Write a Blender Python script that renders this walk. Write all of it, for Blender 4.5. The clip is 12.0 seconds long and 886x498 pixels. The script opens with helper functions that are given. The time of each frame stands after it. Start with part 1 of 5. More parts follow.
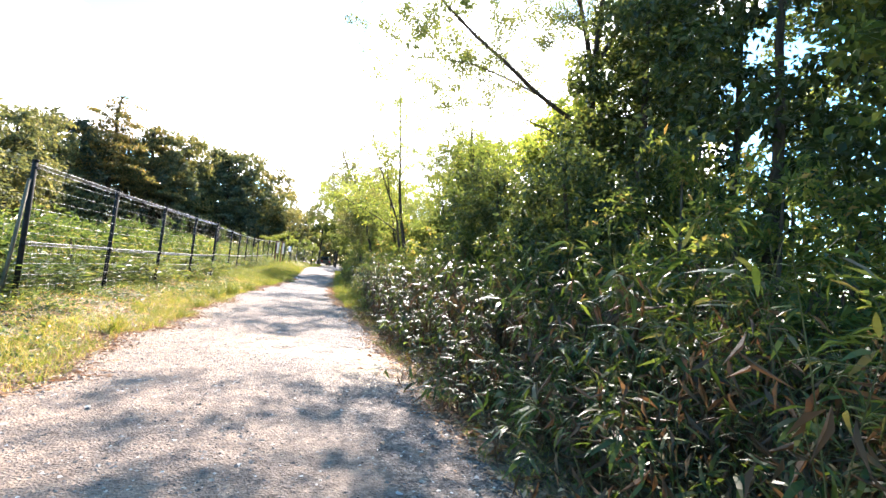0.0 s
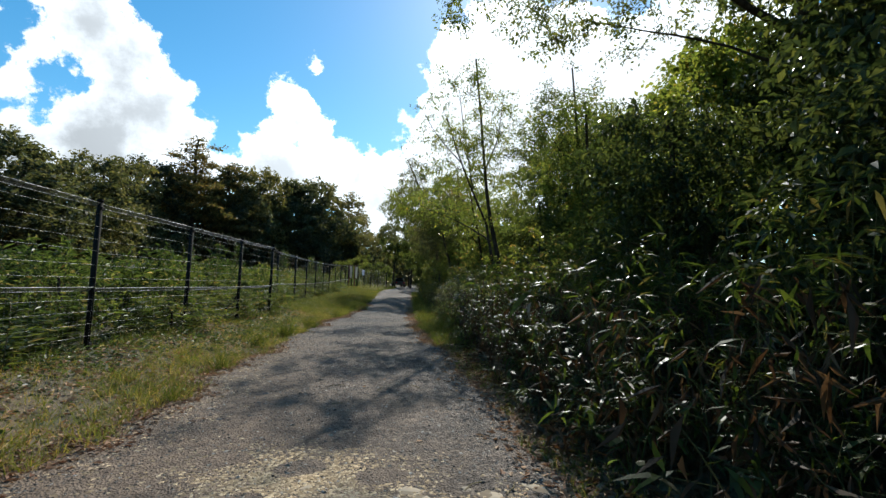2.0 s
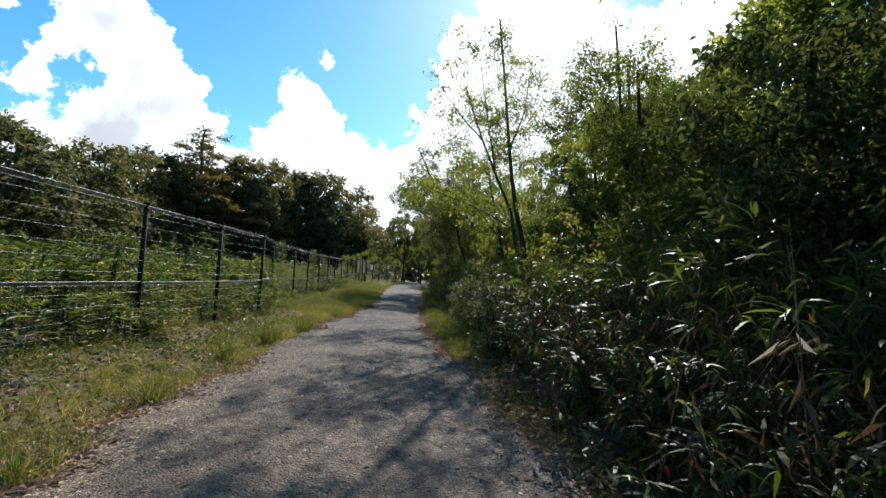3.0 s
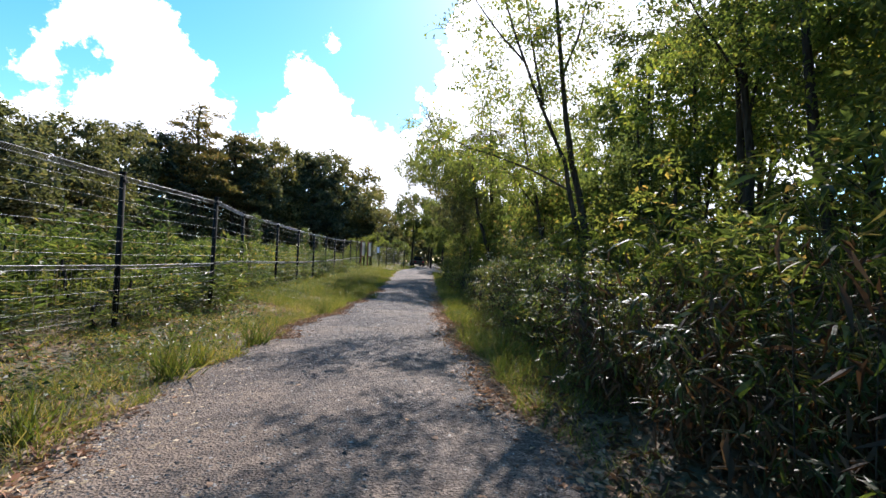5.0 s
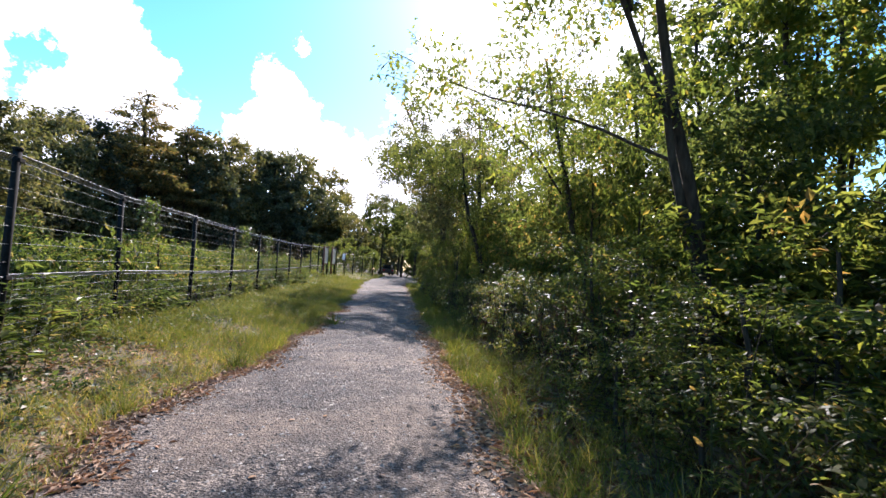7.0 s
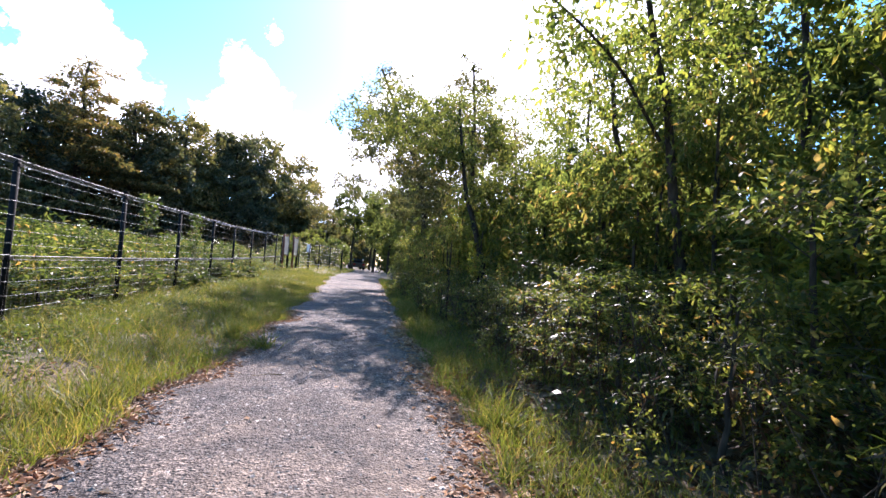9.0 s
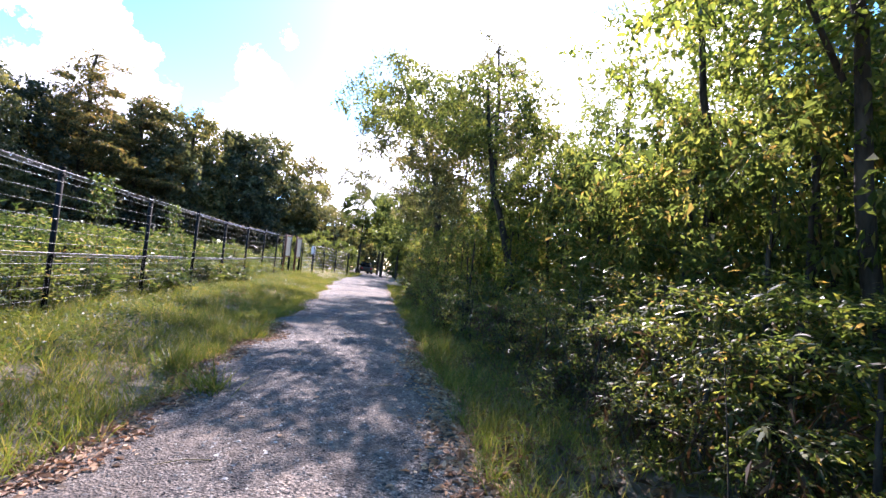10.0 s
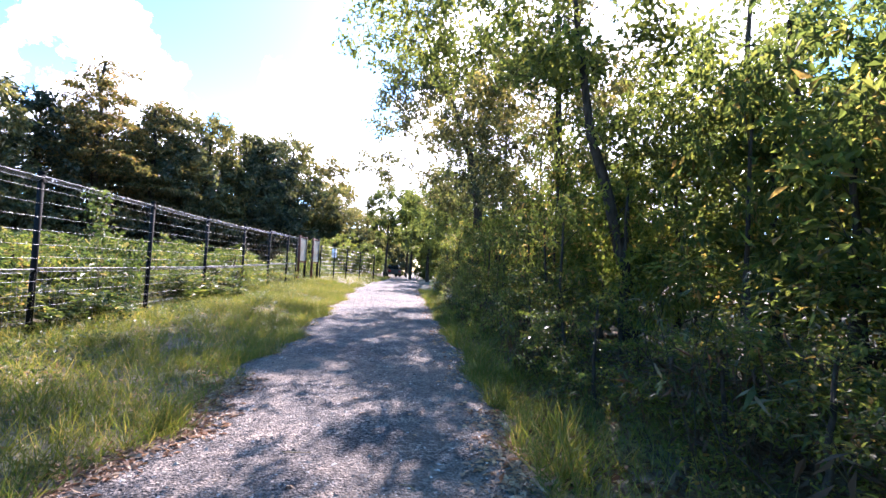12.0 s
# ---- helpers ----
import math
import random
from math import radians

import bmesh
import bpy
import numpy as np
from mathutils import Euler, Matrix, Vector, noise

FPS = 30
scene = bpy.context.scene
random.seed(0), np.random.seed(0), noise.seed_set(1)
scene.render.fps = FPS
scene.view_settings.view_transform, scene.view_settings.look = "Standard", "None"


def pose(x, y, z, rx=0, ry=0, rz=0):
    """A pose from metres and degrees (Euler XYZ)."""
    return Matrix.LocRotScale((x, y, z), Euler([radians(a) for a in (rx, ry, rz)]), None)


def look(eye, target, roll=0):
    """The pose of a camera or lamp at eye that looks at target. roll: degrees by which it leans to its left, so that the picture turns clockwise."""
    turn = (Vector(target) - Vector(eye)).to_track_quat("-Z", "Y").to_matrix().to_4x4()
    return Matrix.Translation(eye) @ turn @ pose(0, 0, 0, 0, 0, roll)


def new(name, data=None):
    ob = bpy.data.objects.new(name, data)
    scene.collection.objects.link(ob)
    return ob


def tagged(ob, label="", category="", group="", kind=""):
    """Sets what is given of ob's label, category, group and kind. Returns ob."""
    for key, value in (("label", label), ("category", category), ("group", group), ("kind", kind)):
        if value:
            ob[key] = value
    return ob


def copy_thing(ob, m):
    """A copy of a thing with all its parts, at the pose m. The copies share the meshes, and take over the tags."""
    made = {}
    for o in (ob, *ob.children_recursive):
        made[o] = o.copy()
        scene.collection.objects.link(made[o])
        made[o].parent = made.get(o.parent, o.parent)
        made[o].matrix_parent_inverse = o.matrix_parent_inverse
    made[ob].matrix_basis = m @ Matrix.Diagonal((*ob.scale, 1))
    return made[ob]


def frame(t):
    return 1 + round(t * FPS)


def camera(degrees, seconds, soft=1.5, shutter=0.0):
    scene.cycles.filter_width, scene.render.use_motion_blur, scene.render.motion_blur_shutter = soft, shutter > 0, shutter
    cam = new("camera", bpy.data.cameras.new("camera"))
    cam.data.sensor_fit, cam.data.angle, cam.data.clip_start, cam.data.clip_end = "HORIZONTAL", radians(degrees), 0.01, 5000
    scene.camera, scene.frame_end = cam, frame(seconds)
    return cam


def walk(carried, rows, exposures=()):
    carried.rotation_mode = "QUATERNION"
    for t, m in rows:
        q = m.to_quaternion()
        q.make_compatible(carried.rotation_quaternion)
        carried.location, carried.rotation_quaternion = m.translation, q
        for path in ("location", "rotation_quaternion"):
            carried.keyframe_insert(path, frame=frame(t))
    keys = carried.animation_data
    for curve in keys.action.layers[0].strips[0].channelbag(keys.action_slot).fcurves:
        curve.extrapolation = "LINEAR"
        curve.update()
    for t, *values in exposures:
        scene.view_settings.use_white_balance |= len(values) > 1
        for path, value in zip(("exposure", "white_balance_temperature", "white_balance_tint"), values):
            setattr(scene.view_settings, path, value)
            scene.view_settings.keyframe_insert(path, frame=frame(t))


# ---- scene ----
cam = camera(87.7, 12.0)
METRES, EYE, TILT, LEAN, TURN = 23.04, 1.2, 0.0, 0.0, -15.3
ROWS = [
    (0.0, 0.0, 0.0, 0.0, -0.35, 3.14, -6.41),
    (0.5, -0.0103, 0.0414, -0.0005, 8.14, 7.43, -2.22),
    (1.0, -0.0197, 0.0811, -0.0007, 7.09, 9.24, -0.46),
    (1.5, -0.0318, 0.1224, -0.0011, 8.33, 7.16, -0.46),
    (2.0, -0.0449, 0.1632, -0.0001, 8.66, 4.34, -2.13),
    (2.5, -0.0545, 0.2043, 0.0005, 8.99, 3.99, -2.14),
    (3.0, -0.0664, 0.246, 0.0002, 9.82, 3.73, -2.66),
    (3.5, -0.0775, 0.2889, -0.0009, 10.98, 2.61, -2.01),
    (5.5, -0.1185, 0.4343, -0.0025, 10.76, 1.7, -2.57),
    (6.0, -0.1325, 0.4764, -0.0009, 10.08, 1.81, -3.89),
    (6.5, -0.1476, 0.5164, -0.0004, 8.37, 2.04, -3.39),
    (7.0, -0.1587, 0.5567, 0.0011, 6.86, 2.93, -3.08),
    (9.0, -0.1974, 0.7191, -0.0018, 3.31, 2.63, -3.98),
    (9.5, -0.2054, 0.7623, -0.002, 3.67, 2.96, -4.7),
    (10.0, -0.2144, 0.8038, -0.0016, 4.28, 3.29, -5.33),
    (10.5, -0.2225, 0.8449, -0.0013, 8.11, 3.17, -3.19),
    (11.0, -0.2327, 0.8831, 0.0004, 8.53, 2.3, -3.28),
    (11.5, -0.2422, 0.9242, -0.0008, 8.19, 1.96, -3.32),
    (12.0, -0.2524, 0.9659, -0.0006, 7.79, 2.99, -2.76),
]
EXPO = [(0.0, 2.8, 6650, 17), (0.4, 1.55, 6780, 18), (0.7, 0.65, 6620, 13), (1.0, 0.4, 6380, 7), (1.5, 0.2, 6320, 5), (2.2, 0.45, 6300, 5), (3.0, 0.66, 6300, 9), (3.5, 1.06, 6300, 12),
        (5.5, 1.18, 6240, 17), (7.0, 1.46, 6230, 22), (9.0, 1.9, 6130, 28), (12.0, 2.46, 6020, 31)]
walk(cam, [(t, pose(0, 0, EYE, TILT, LEAN, TURN) @ pose(METRES * x, METRES * y, METRES * z, 90 + pitch, roll, yaw)) for t, x, y, z, yaw, pitch, roll in ROWS], EXPO)

# ---- light: sun ahead and to the right of the path, blue sky with cumulus ----
SUN_AZ, SUN_EL = 15.8, 37.0
sun_dir = Vector((math.sin(radians(SUN_AZ)) * math.cos(radians(SUN_EL)), math.cos(radians(SUN_AZ)) * math.cos(radians(SUN_EL)), math.sin(radians(SUN_EL))))
sun = new("sun", bpy.data.lights.new("sun", "SUN"))
sun.data.energy, sun.data.angle, sun.data.color = 5.0, radians(0.53), (1.0, 0.945, 0.87)
sun.matrix_world = look(sun_dir * 100, (0, 0, 0))


def build_sky():
    world = bpy.data.worlds.new("sky")
    scene.world = world
    world.use_nodes = True
    nt = world.node_tree
    nt.nodes.clear()
    N, K = nt.nodes.new, nt.links.new
    out, bg, sky = N("ShaderNodeOutputWorld"), N("ShaderNodeBackground"), N("ShaderNodeTexSky")
    sky.sky_type, sky.sun_disc = "NISHITA", False
    sky.sun_elevation, sky.sun_rotation = radians(SUN_EL), radians(SUN_AZ)
    sky.air_density, sky.dust_density, sky.ozone_density = 1.0, 0.25, 3.0
    coord = N("ShaderNodeTexCoord")

    def math_node(op, a, b=None, c=None):
        n = N("ShaderNodeMath")
        n.operation = op
        for i, v in enumerate((a, b, c)):
            if v is None:
                continue
            if isinstance(v, (int, float)):
                n.inputs[i].default_value = v
            else:
                K(v, n.inputs[i])
        return n.outputs[0]

    # cumulus: lobes given by azimuth, elevation and angular radius, frayed by noise
    lobes = [(-36, 27, 4), (-33, 23, 3.6), (-29.5, 20, 4), (-27, 16.5, 5), (-23.5, 15, 3.8), (-21.5, 12, 3.6), (-30, 12, 6), (-37, 10.5, 4), (-38, 16.5, 2), (-44, 25, 4), (-43, 10, 5),
             (-13.7, 20.4, 2.4), (-12, 18, 3.2), (-15.2, 17, 2.4), (-16.8, 14.8, 1.8), (-10, 16.4, 3), (-8, 14, 3.6), (-13, 12, 5), (-5, 12, 4), (-2, 10, 5), (-10.4, 24.6, 0.25), (4, 9, 7),
             (8, 18, 7), (7, 26, 4), (14, 25, 8), (18, 20, 13), (32, 17, 14), (-56, 14, 8), (40, 35, 9), (-50, 34, 6)]
    rough = N("ShaderNodeTexNoise")
    rough.inputs["Scale"].default_value, rough.inputs["Detail"].default_value, rough.inputs["Roughness"].default_value = 13.0, 10.0, 0.68
    K(coord.outputs["Generated"], rough.inputs["Vector"])
    best = None
    for az, el, r in lobes:
        d = N("ShaderNodeVectorMath")
        d.operation = "DISTANCE"
        K(coord.outputs["Generated"], d.inputs[0])
        d.inputs[1].default_value = (math.sin(radians(az)) * math.cos(radians(el)), math.cos(radians(az)) * math.cos(radians(el)), math.sin(radians(el)))
        v = math_node("MULTIPLY_ADD", d.outputs["Value"], -10.0, 20.0 * math.sin(radians(r) / 2))
        best = v if best is None else math_node("SMOOTH_MAX", best, v, 0.12)
    fray = math_node("MULTIPLY_ADD", rough.outputs["Fac"], 1.5, -0.72)
    dens = math_node("ADD", best, fray)
    for scale, amount in ((11.0, 0.55), (27.0, 0.3)):
        puff = N("ShaderNodeTexVoronoi")
        puff.feature = "SMOOTH_F1"
        puff.inputs["Scale"].default_value = scale
        K(coord.outputs["Generated"], puff.inputs["Vector"])
        dens = math_node("MULTIPLY_ADD", puff.outputs["Distance"], -amount, dens)
        dens = math_node("ADD", dens, 0.42 * amount)
    ramp = N("ShaderNodeMapRange")
    ramp.interpolation_type = "SMOOTHSTEP"
    ramp.inputs["From Min"].default_value, ramp.inputs["From Max"].default_value = 0.0, 0.13
    K(dens, ramp.inputs["Value"])
    inner = N("ShaderNodeTexNoise")
    inner.inputs["Scale"].default_value, inner.inputs["Detail"].default_value = 4.5, 5.0
    K(coord.outputs["Generated"], inner.inputs["Vector"])
    depth = math_node("MULTIPLY_ADD", inner.outputs["Fac"], -1.1, math_node("ADD", dens, 0.4))
    shade = N("ShaderNodeMapRange")
    shade.interpolation_type = "SMOOTHSTEP"
    shade.inputs["From Min"].default_value, shade.inputs["From Max"].default_value = 0.05, 0.75
    shade.inputs["To Min"].default_value, shade.inputs["To Max"].default_value = CLOUD_BRIGHT, CLOUD_DARK
    K(depth, shade.inputs["Value"])
    away = N("ShaderNodeVectorMath")
    away.operation = "DISTANCE"
    K(coord.outputs["Generated"], away.inputs[0])
    away.inputs[1].default_value = sun_dir
    lift = N("ShaderNodeMapRange")
    lift.inputs["From Min"].default_value, lift.inputs["From Max"].default_value = 0.15, 0.85
    lift.inputs["To Min"].default_value, lift.inputs["To Max"].default_value = 6.0, 0.0
    K(away.outputs["Value"], lift.inputs["Value"])
    lit = math_node("ADD", shade.outputs["Result"], lift.outputs["Result"])
    cloud = N("ShaderNodeCombineColor")
    for i, k in enumerate((0.93, 0.98, 1.06)):
        K(math_node("MULTIPLY", lit, k), cloud.inputs[i])
    mix = N("ShaderNodeMix")
    mix.data_type = "RGBA"
    K(ramp.outputs["Result"], mix.inputs["Factor"])
    vivid = N("ShaderNodeHueSaturation")
    vivid.inputs["Hue"].default_value, vivid.inputs["Saturation"].default_value = 0.487, 1.3
    vivid.inputs["Value"].default_value = 1.12
    K(sky.outputs["Color"], vivid.inputs["Color"])
    K(vivid.outputs["Color"], mix.inputs["A"])
    K(cloud.outputs["Color"], mix.inputs["B"])
    K(mix.outputs["Result"], bg.inputs["Color"])
    bg.inputs["Strength"].default_value = 0.108
    K(bg.outputs["Background"], out.inputs["Surface"])


CLOUD_DARK, CLOUD_BRIGHT = 4.4, 9.0
build_sky()


# ---- materials ----
def material(name):
    m = bpy.data.materials.new(name)
    m.use_nodes = True
    nt = m.node_tree
    return m, nt, nt.nodes["Principled BSDF"]


def ramp_node(nt, source, stops):
    r = nt.nodes.new("ShaderNodeValToRGB")
    els = r.color_ramp.elements
    while len(els) < len(stops):
        els.new(0.5)
    for e, (p, c) in zip(els, stops):
        e.position, e.color = p, (*c, 1)
    nt.links.new(source, r.inputs["Fac"])
    return r.outputs["Color"]


def noise_node(nt, scale, detail=6.0, rough=0.6):
    c, n = nt.nodes.new("ShaderNodeTexCoord"), nt.nodes.new("ShaderNodeTexNoise")
    n.inputs["Scale"].default_value, n.inputs["Detail"].default_value, n.inputs["Roughness"].default_value = scale, detail, rough
    nt.links.new(c.outputs["Object"], n.inputs["Vector"])
    return n.outputs["Fac"]


def mix_color(nt, fac, a, b, mode="MIX"):
    m = nt.nodes.new("ShaderNodeMix")
    m.data_type, m.blend_type = "RGBA", mode
    for s, v in (("Factor", fac), ("A", a), ("B", b)):
        if isinstance(v, (int, float)):
            m.inputs[s].default_value = v
        elif isinstance(v, tuple):
            m.inputs[s].default_value = (*v, 1)
        else:
            nt.links.new(v, m.inputs[s])
    return m.outputs["Result"]


def leaf_material(name, stops, through_color, amount=0.4, gloss=0.38, patch=0.7, vary=0.5, shine=0.15):
    """Leaf: each leaf its own shade, a patchy drift of hue over the plant, light that shines through."""
    m, nt, p = material(name)
    geo = nt.nodes.new("ShaderNodeNewGeometry")
    col = ramp_node(nt, geo.outputs["Random Per Island"], stops)
    drift = ramp_node(nt, noise_node(nt, patch, 3), [(0.3, (0.55, 0.6, 0.6)), (0.7, (1.35, 1.25, 1.05))])
    col = mix_color(nt, 1.0, col, drift, "MULTIPLY")
    each = nt.nodes.new("ShaderNodeObjectInfo")
    tone = ramp_node(nt, each.outputs["Random"], [(0.0, (1 - 0.45 * vary, 1 - 0.4 * vary, 1 - 0.25 * vary)), (0.4, (1.0, 1.0, 1.0)), (0.75, (1 + 0.15 * vary, 1 + 0.06 * vary, 1 - 0.12 * vary)), (1.0, (1 + 0.4 * vary, 1 + 0.22 * vary, 1.0))])
    col = mix_color(nt, 1.0, col, tone, "MULTIPLY")
    nt.links.new(col, p.inputs["Base Color"])
    p.inputs["Roughness"].default_value = gloss
    p.inputs["Specular IOR Level"].default_value = shine
    t = nt.nodes.new("ShaderNodeBsdfTranslucent")
    nt.links.new(mix_color(nt, 1.0, col, through_color, "MULTIPLY"), t.inputs["Color"])
    mix, out = nt.nodes.new("ShaderNodeMixShader"), nt.nodes["Material Output"]
    mix.inputs[0].default_value = amount
    nt.links.new(p.outputs[0], mix.inputs[1])
    nt.links.new(t.outputs[0], mix.inputs[2])
    nt.links.new(mix.outputs[0], out.inputs["Surface"])
    return m


GREEN_T = (2.2, 2.3, 1.25)
M_BAMBOO = leaf_material("bamboo_leaf", [(0.0, (0.026, 0.038, 0.013)), (0.55, (0.045, 0.064, 0.019)), (0.78, (0.078, 0.098, 0.028)), (0.9, (0.09, 0.074, 0.036)), (1.0, (0.13, 0.105, 0.06))], (2.0, 2.1, 0.9), 0.38, 0.42, shine=0.17)
M_DRY = leaf_material("withered_bamboo_leaf", [(0.0, (0.05, 0.03, 0.018)), (0.6, (0.07, 0.045, 0.029)), (1.0, (0.12, 0.083, 0.052))], (1.5, 1.2, 0.8), 0.3, 0.6, 2.0)
M_SHRUB = leaf_material("shrub_leaf", [(0.0, (0.04, 0.054, 0.02)), (0.6, (0.078, 0.095, 0.031)), (0.86, (0.13, 0.132, 0.044)), (0.95, (0.16, 0.11, 0.05)), (1.0, (0.22, 0.135, 0.06))], GREEN_T, 0.58, 0.5, 1.3, shine=0.11)
M_YELLOW = leaf_material("turning_leaf", [(0.0, (0.058, 0.08, 0.024)), (0.6, (0.1, 0.12, 0.033)), (0.95, (0.15, 0.15, 0.04)), (1.0, (0.22, 0.145, 0.045))], GREEN_T, 0.62, 0.4)
M_TREE = leaf_material("tree_leaf", [(0.0, (0.04, 0.054, 0.022)), (0.7, (0.078, 0.094, 0.034)), (1.0, (0.125, 0.125, 0.045))], GREEN_T, 0.58, 0.36)
# tree leaf with canopy shade put into its colour: darker, less translucent
M_SHADED_TREE = leaf_material("shaded_tree_leaf", [(0.0, (0.022, 0.032, 0.014)), (0.7, (0.046, 0.058, 0.023)), (1.0, (0.09, 0.092, 0.034))], GREEN_T, 0.34, 0.34)
M_FAR = leaf_material("woodland_leaf", [(0.0, (0.048, 0.057, 0.036)), (0.7, (0.095, 0.104, 0.062)), (1.0, (0.175, 0.155, 0.1))], (2.2, 2.1, 1.0), 0.38, 0.5, 0.16, 1.1)
M_PINE = leaf_material("pine_needles", [(0.0, (0.045, 0.046, 0.025)), (0.7, (0.1, 0.088, 0.042)), (1.0, (0.19, 0.12, 0.06))], GREEN_T, 0.36, 0.5, 0.2)
M_WEED = leaf_material("weed_leaf", [(0.0, (0.03, 0.046, 0.018)), (0.55, (0.058, 0.08, 0.027)), (0.88, (0.115, 0.135, 0.04)), (0.93, (0.16, 0.13, 0.06)), (1.0, (0.28, 0.22, 0.12))], GREEN_T, 0.38, 0.42, 1.1)
M_GRASS = leaf_material("grass_blade", [(0.0, (0.06, 0.088, 0.02)), (0.6, (0.105, 0.128, 0.03)), (0.86, (0.17, 0.155, 0.05)), (1.0, (0.28, 0.22, 0.1))], (1.9, 1.8, 0.9), 0.38, 0.5, 0.9)
M_STRAW = leaf_material("dry_grass_blade", [(0.0, (0.075, 0.108, 0.026)), (0.55, (0.125, 0.145, 0.04)), (0.82, (0.22, 0.19, 0.075)), (1.0, (0.4, 0.31, 0.17))], (1.9, 1.8, 0.9), 0.38, 0.5, 0.9)
M_LITTER = leaf_material("dry_leaf", [(0.0, (0.16, 0.08, 0.05)), (0.4, (0.32, 0.19, 0.12)), (0.8, (0.38, 0.25, 0.16)), (1.0, (0.48, 0.36, 0.25))], (1.2, 1.0, 0.8), 0.2, 0.7, 3.0)


def bark_material(name, dark, light):
    m, nt, p = material(name)
    c, w = nt.nodes.new("ShaderNodeTexCoord"), nt.nodes.new("ShaderNodeMapping")
    w.inputs["Scale"].default_value = (9, 9, 2)
    nt.links.new(c.outputs["Object"], w.inputs["Vector"])
    n = nt.nodes.new("ShaderNodeTexNoise")
    n.inputs["Scale"].default_value, n.inputs["Detail"].default_value = 2.2, 8
    nt.links.new(w.outputs[0], n.inputs["Vector"])
    nt.links.new(ramp_node(nt, n.outputs["Fac"], [(0.3, dark), (0.7, light)]), p.inputs["Base Color"])
    b = nt.nodes.new("ShaderNodeBump")
    b.inputs["Strength"].default_value, b.inputs["Distance"].default_value = 0.7, 0.02
    nt.links.new(n.outputs["Fac"], b.inputs["Height"])
    nt.links.new(b.outputs[0], p.inputs["Normal"])
    p.inputs["Roughness"].default_value, p.inputs["Specular IOR Level"].default_value = 0.95, 0.1
    return m


M_BARK = bark_material("bark", (0.02, 0.015, 0.011), (0.07, 0.054, 0.038))
M_CANE = bark_material("green_cane", (0.035, 0.04, 0.016), (0.095, 0.09, 0.036))
M_STEM = bark_material("dry_stem", (0.09, 0.075, 0.035), (0.24, 0.19, 0.1))


def soil_material():
    m, nt, p = material("soil_and_turf")
    a = ramp_node(nt, noise_node(nt, 0.9, 8, 0.65), [(0.36, (0.048, 0.054, 0.022)), (0.5, (0.1, 0.079, 0.043)), (0.66, (0.19, 0.13, 0.076))])
    f = ramp_node(nt, noise_node(nt, 35, 6, 0.7), [(0.25, (0.45, 0.45, 0.45)), (0.75, (1.5, 1.45, 1.4))])
    nt.links.new(mix_color(nt, 1.0, a, f, "MULTIPLY"), p.inputs["Base Color"])
    b = nt.nodes.new("ShaderNodeBump")
    b.inputs["Strength"].default_value, b.inputs["Distance"].default_value = 0.8, 0.03
    nt.links.new(noise_node(nt, 22, 8, 0.7), b.inputs["Height"])
    nt.links.new(b.outputs[0], p.inputs["Normal"])
    p.inputs["Roughness"].default_value = 0.95
    return m


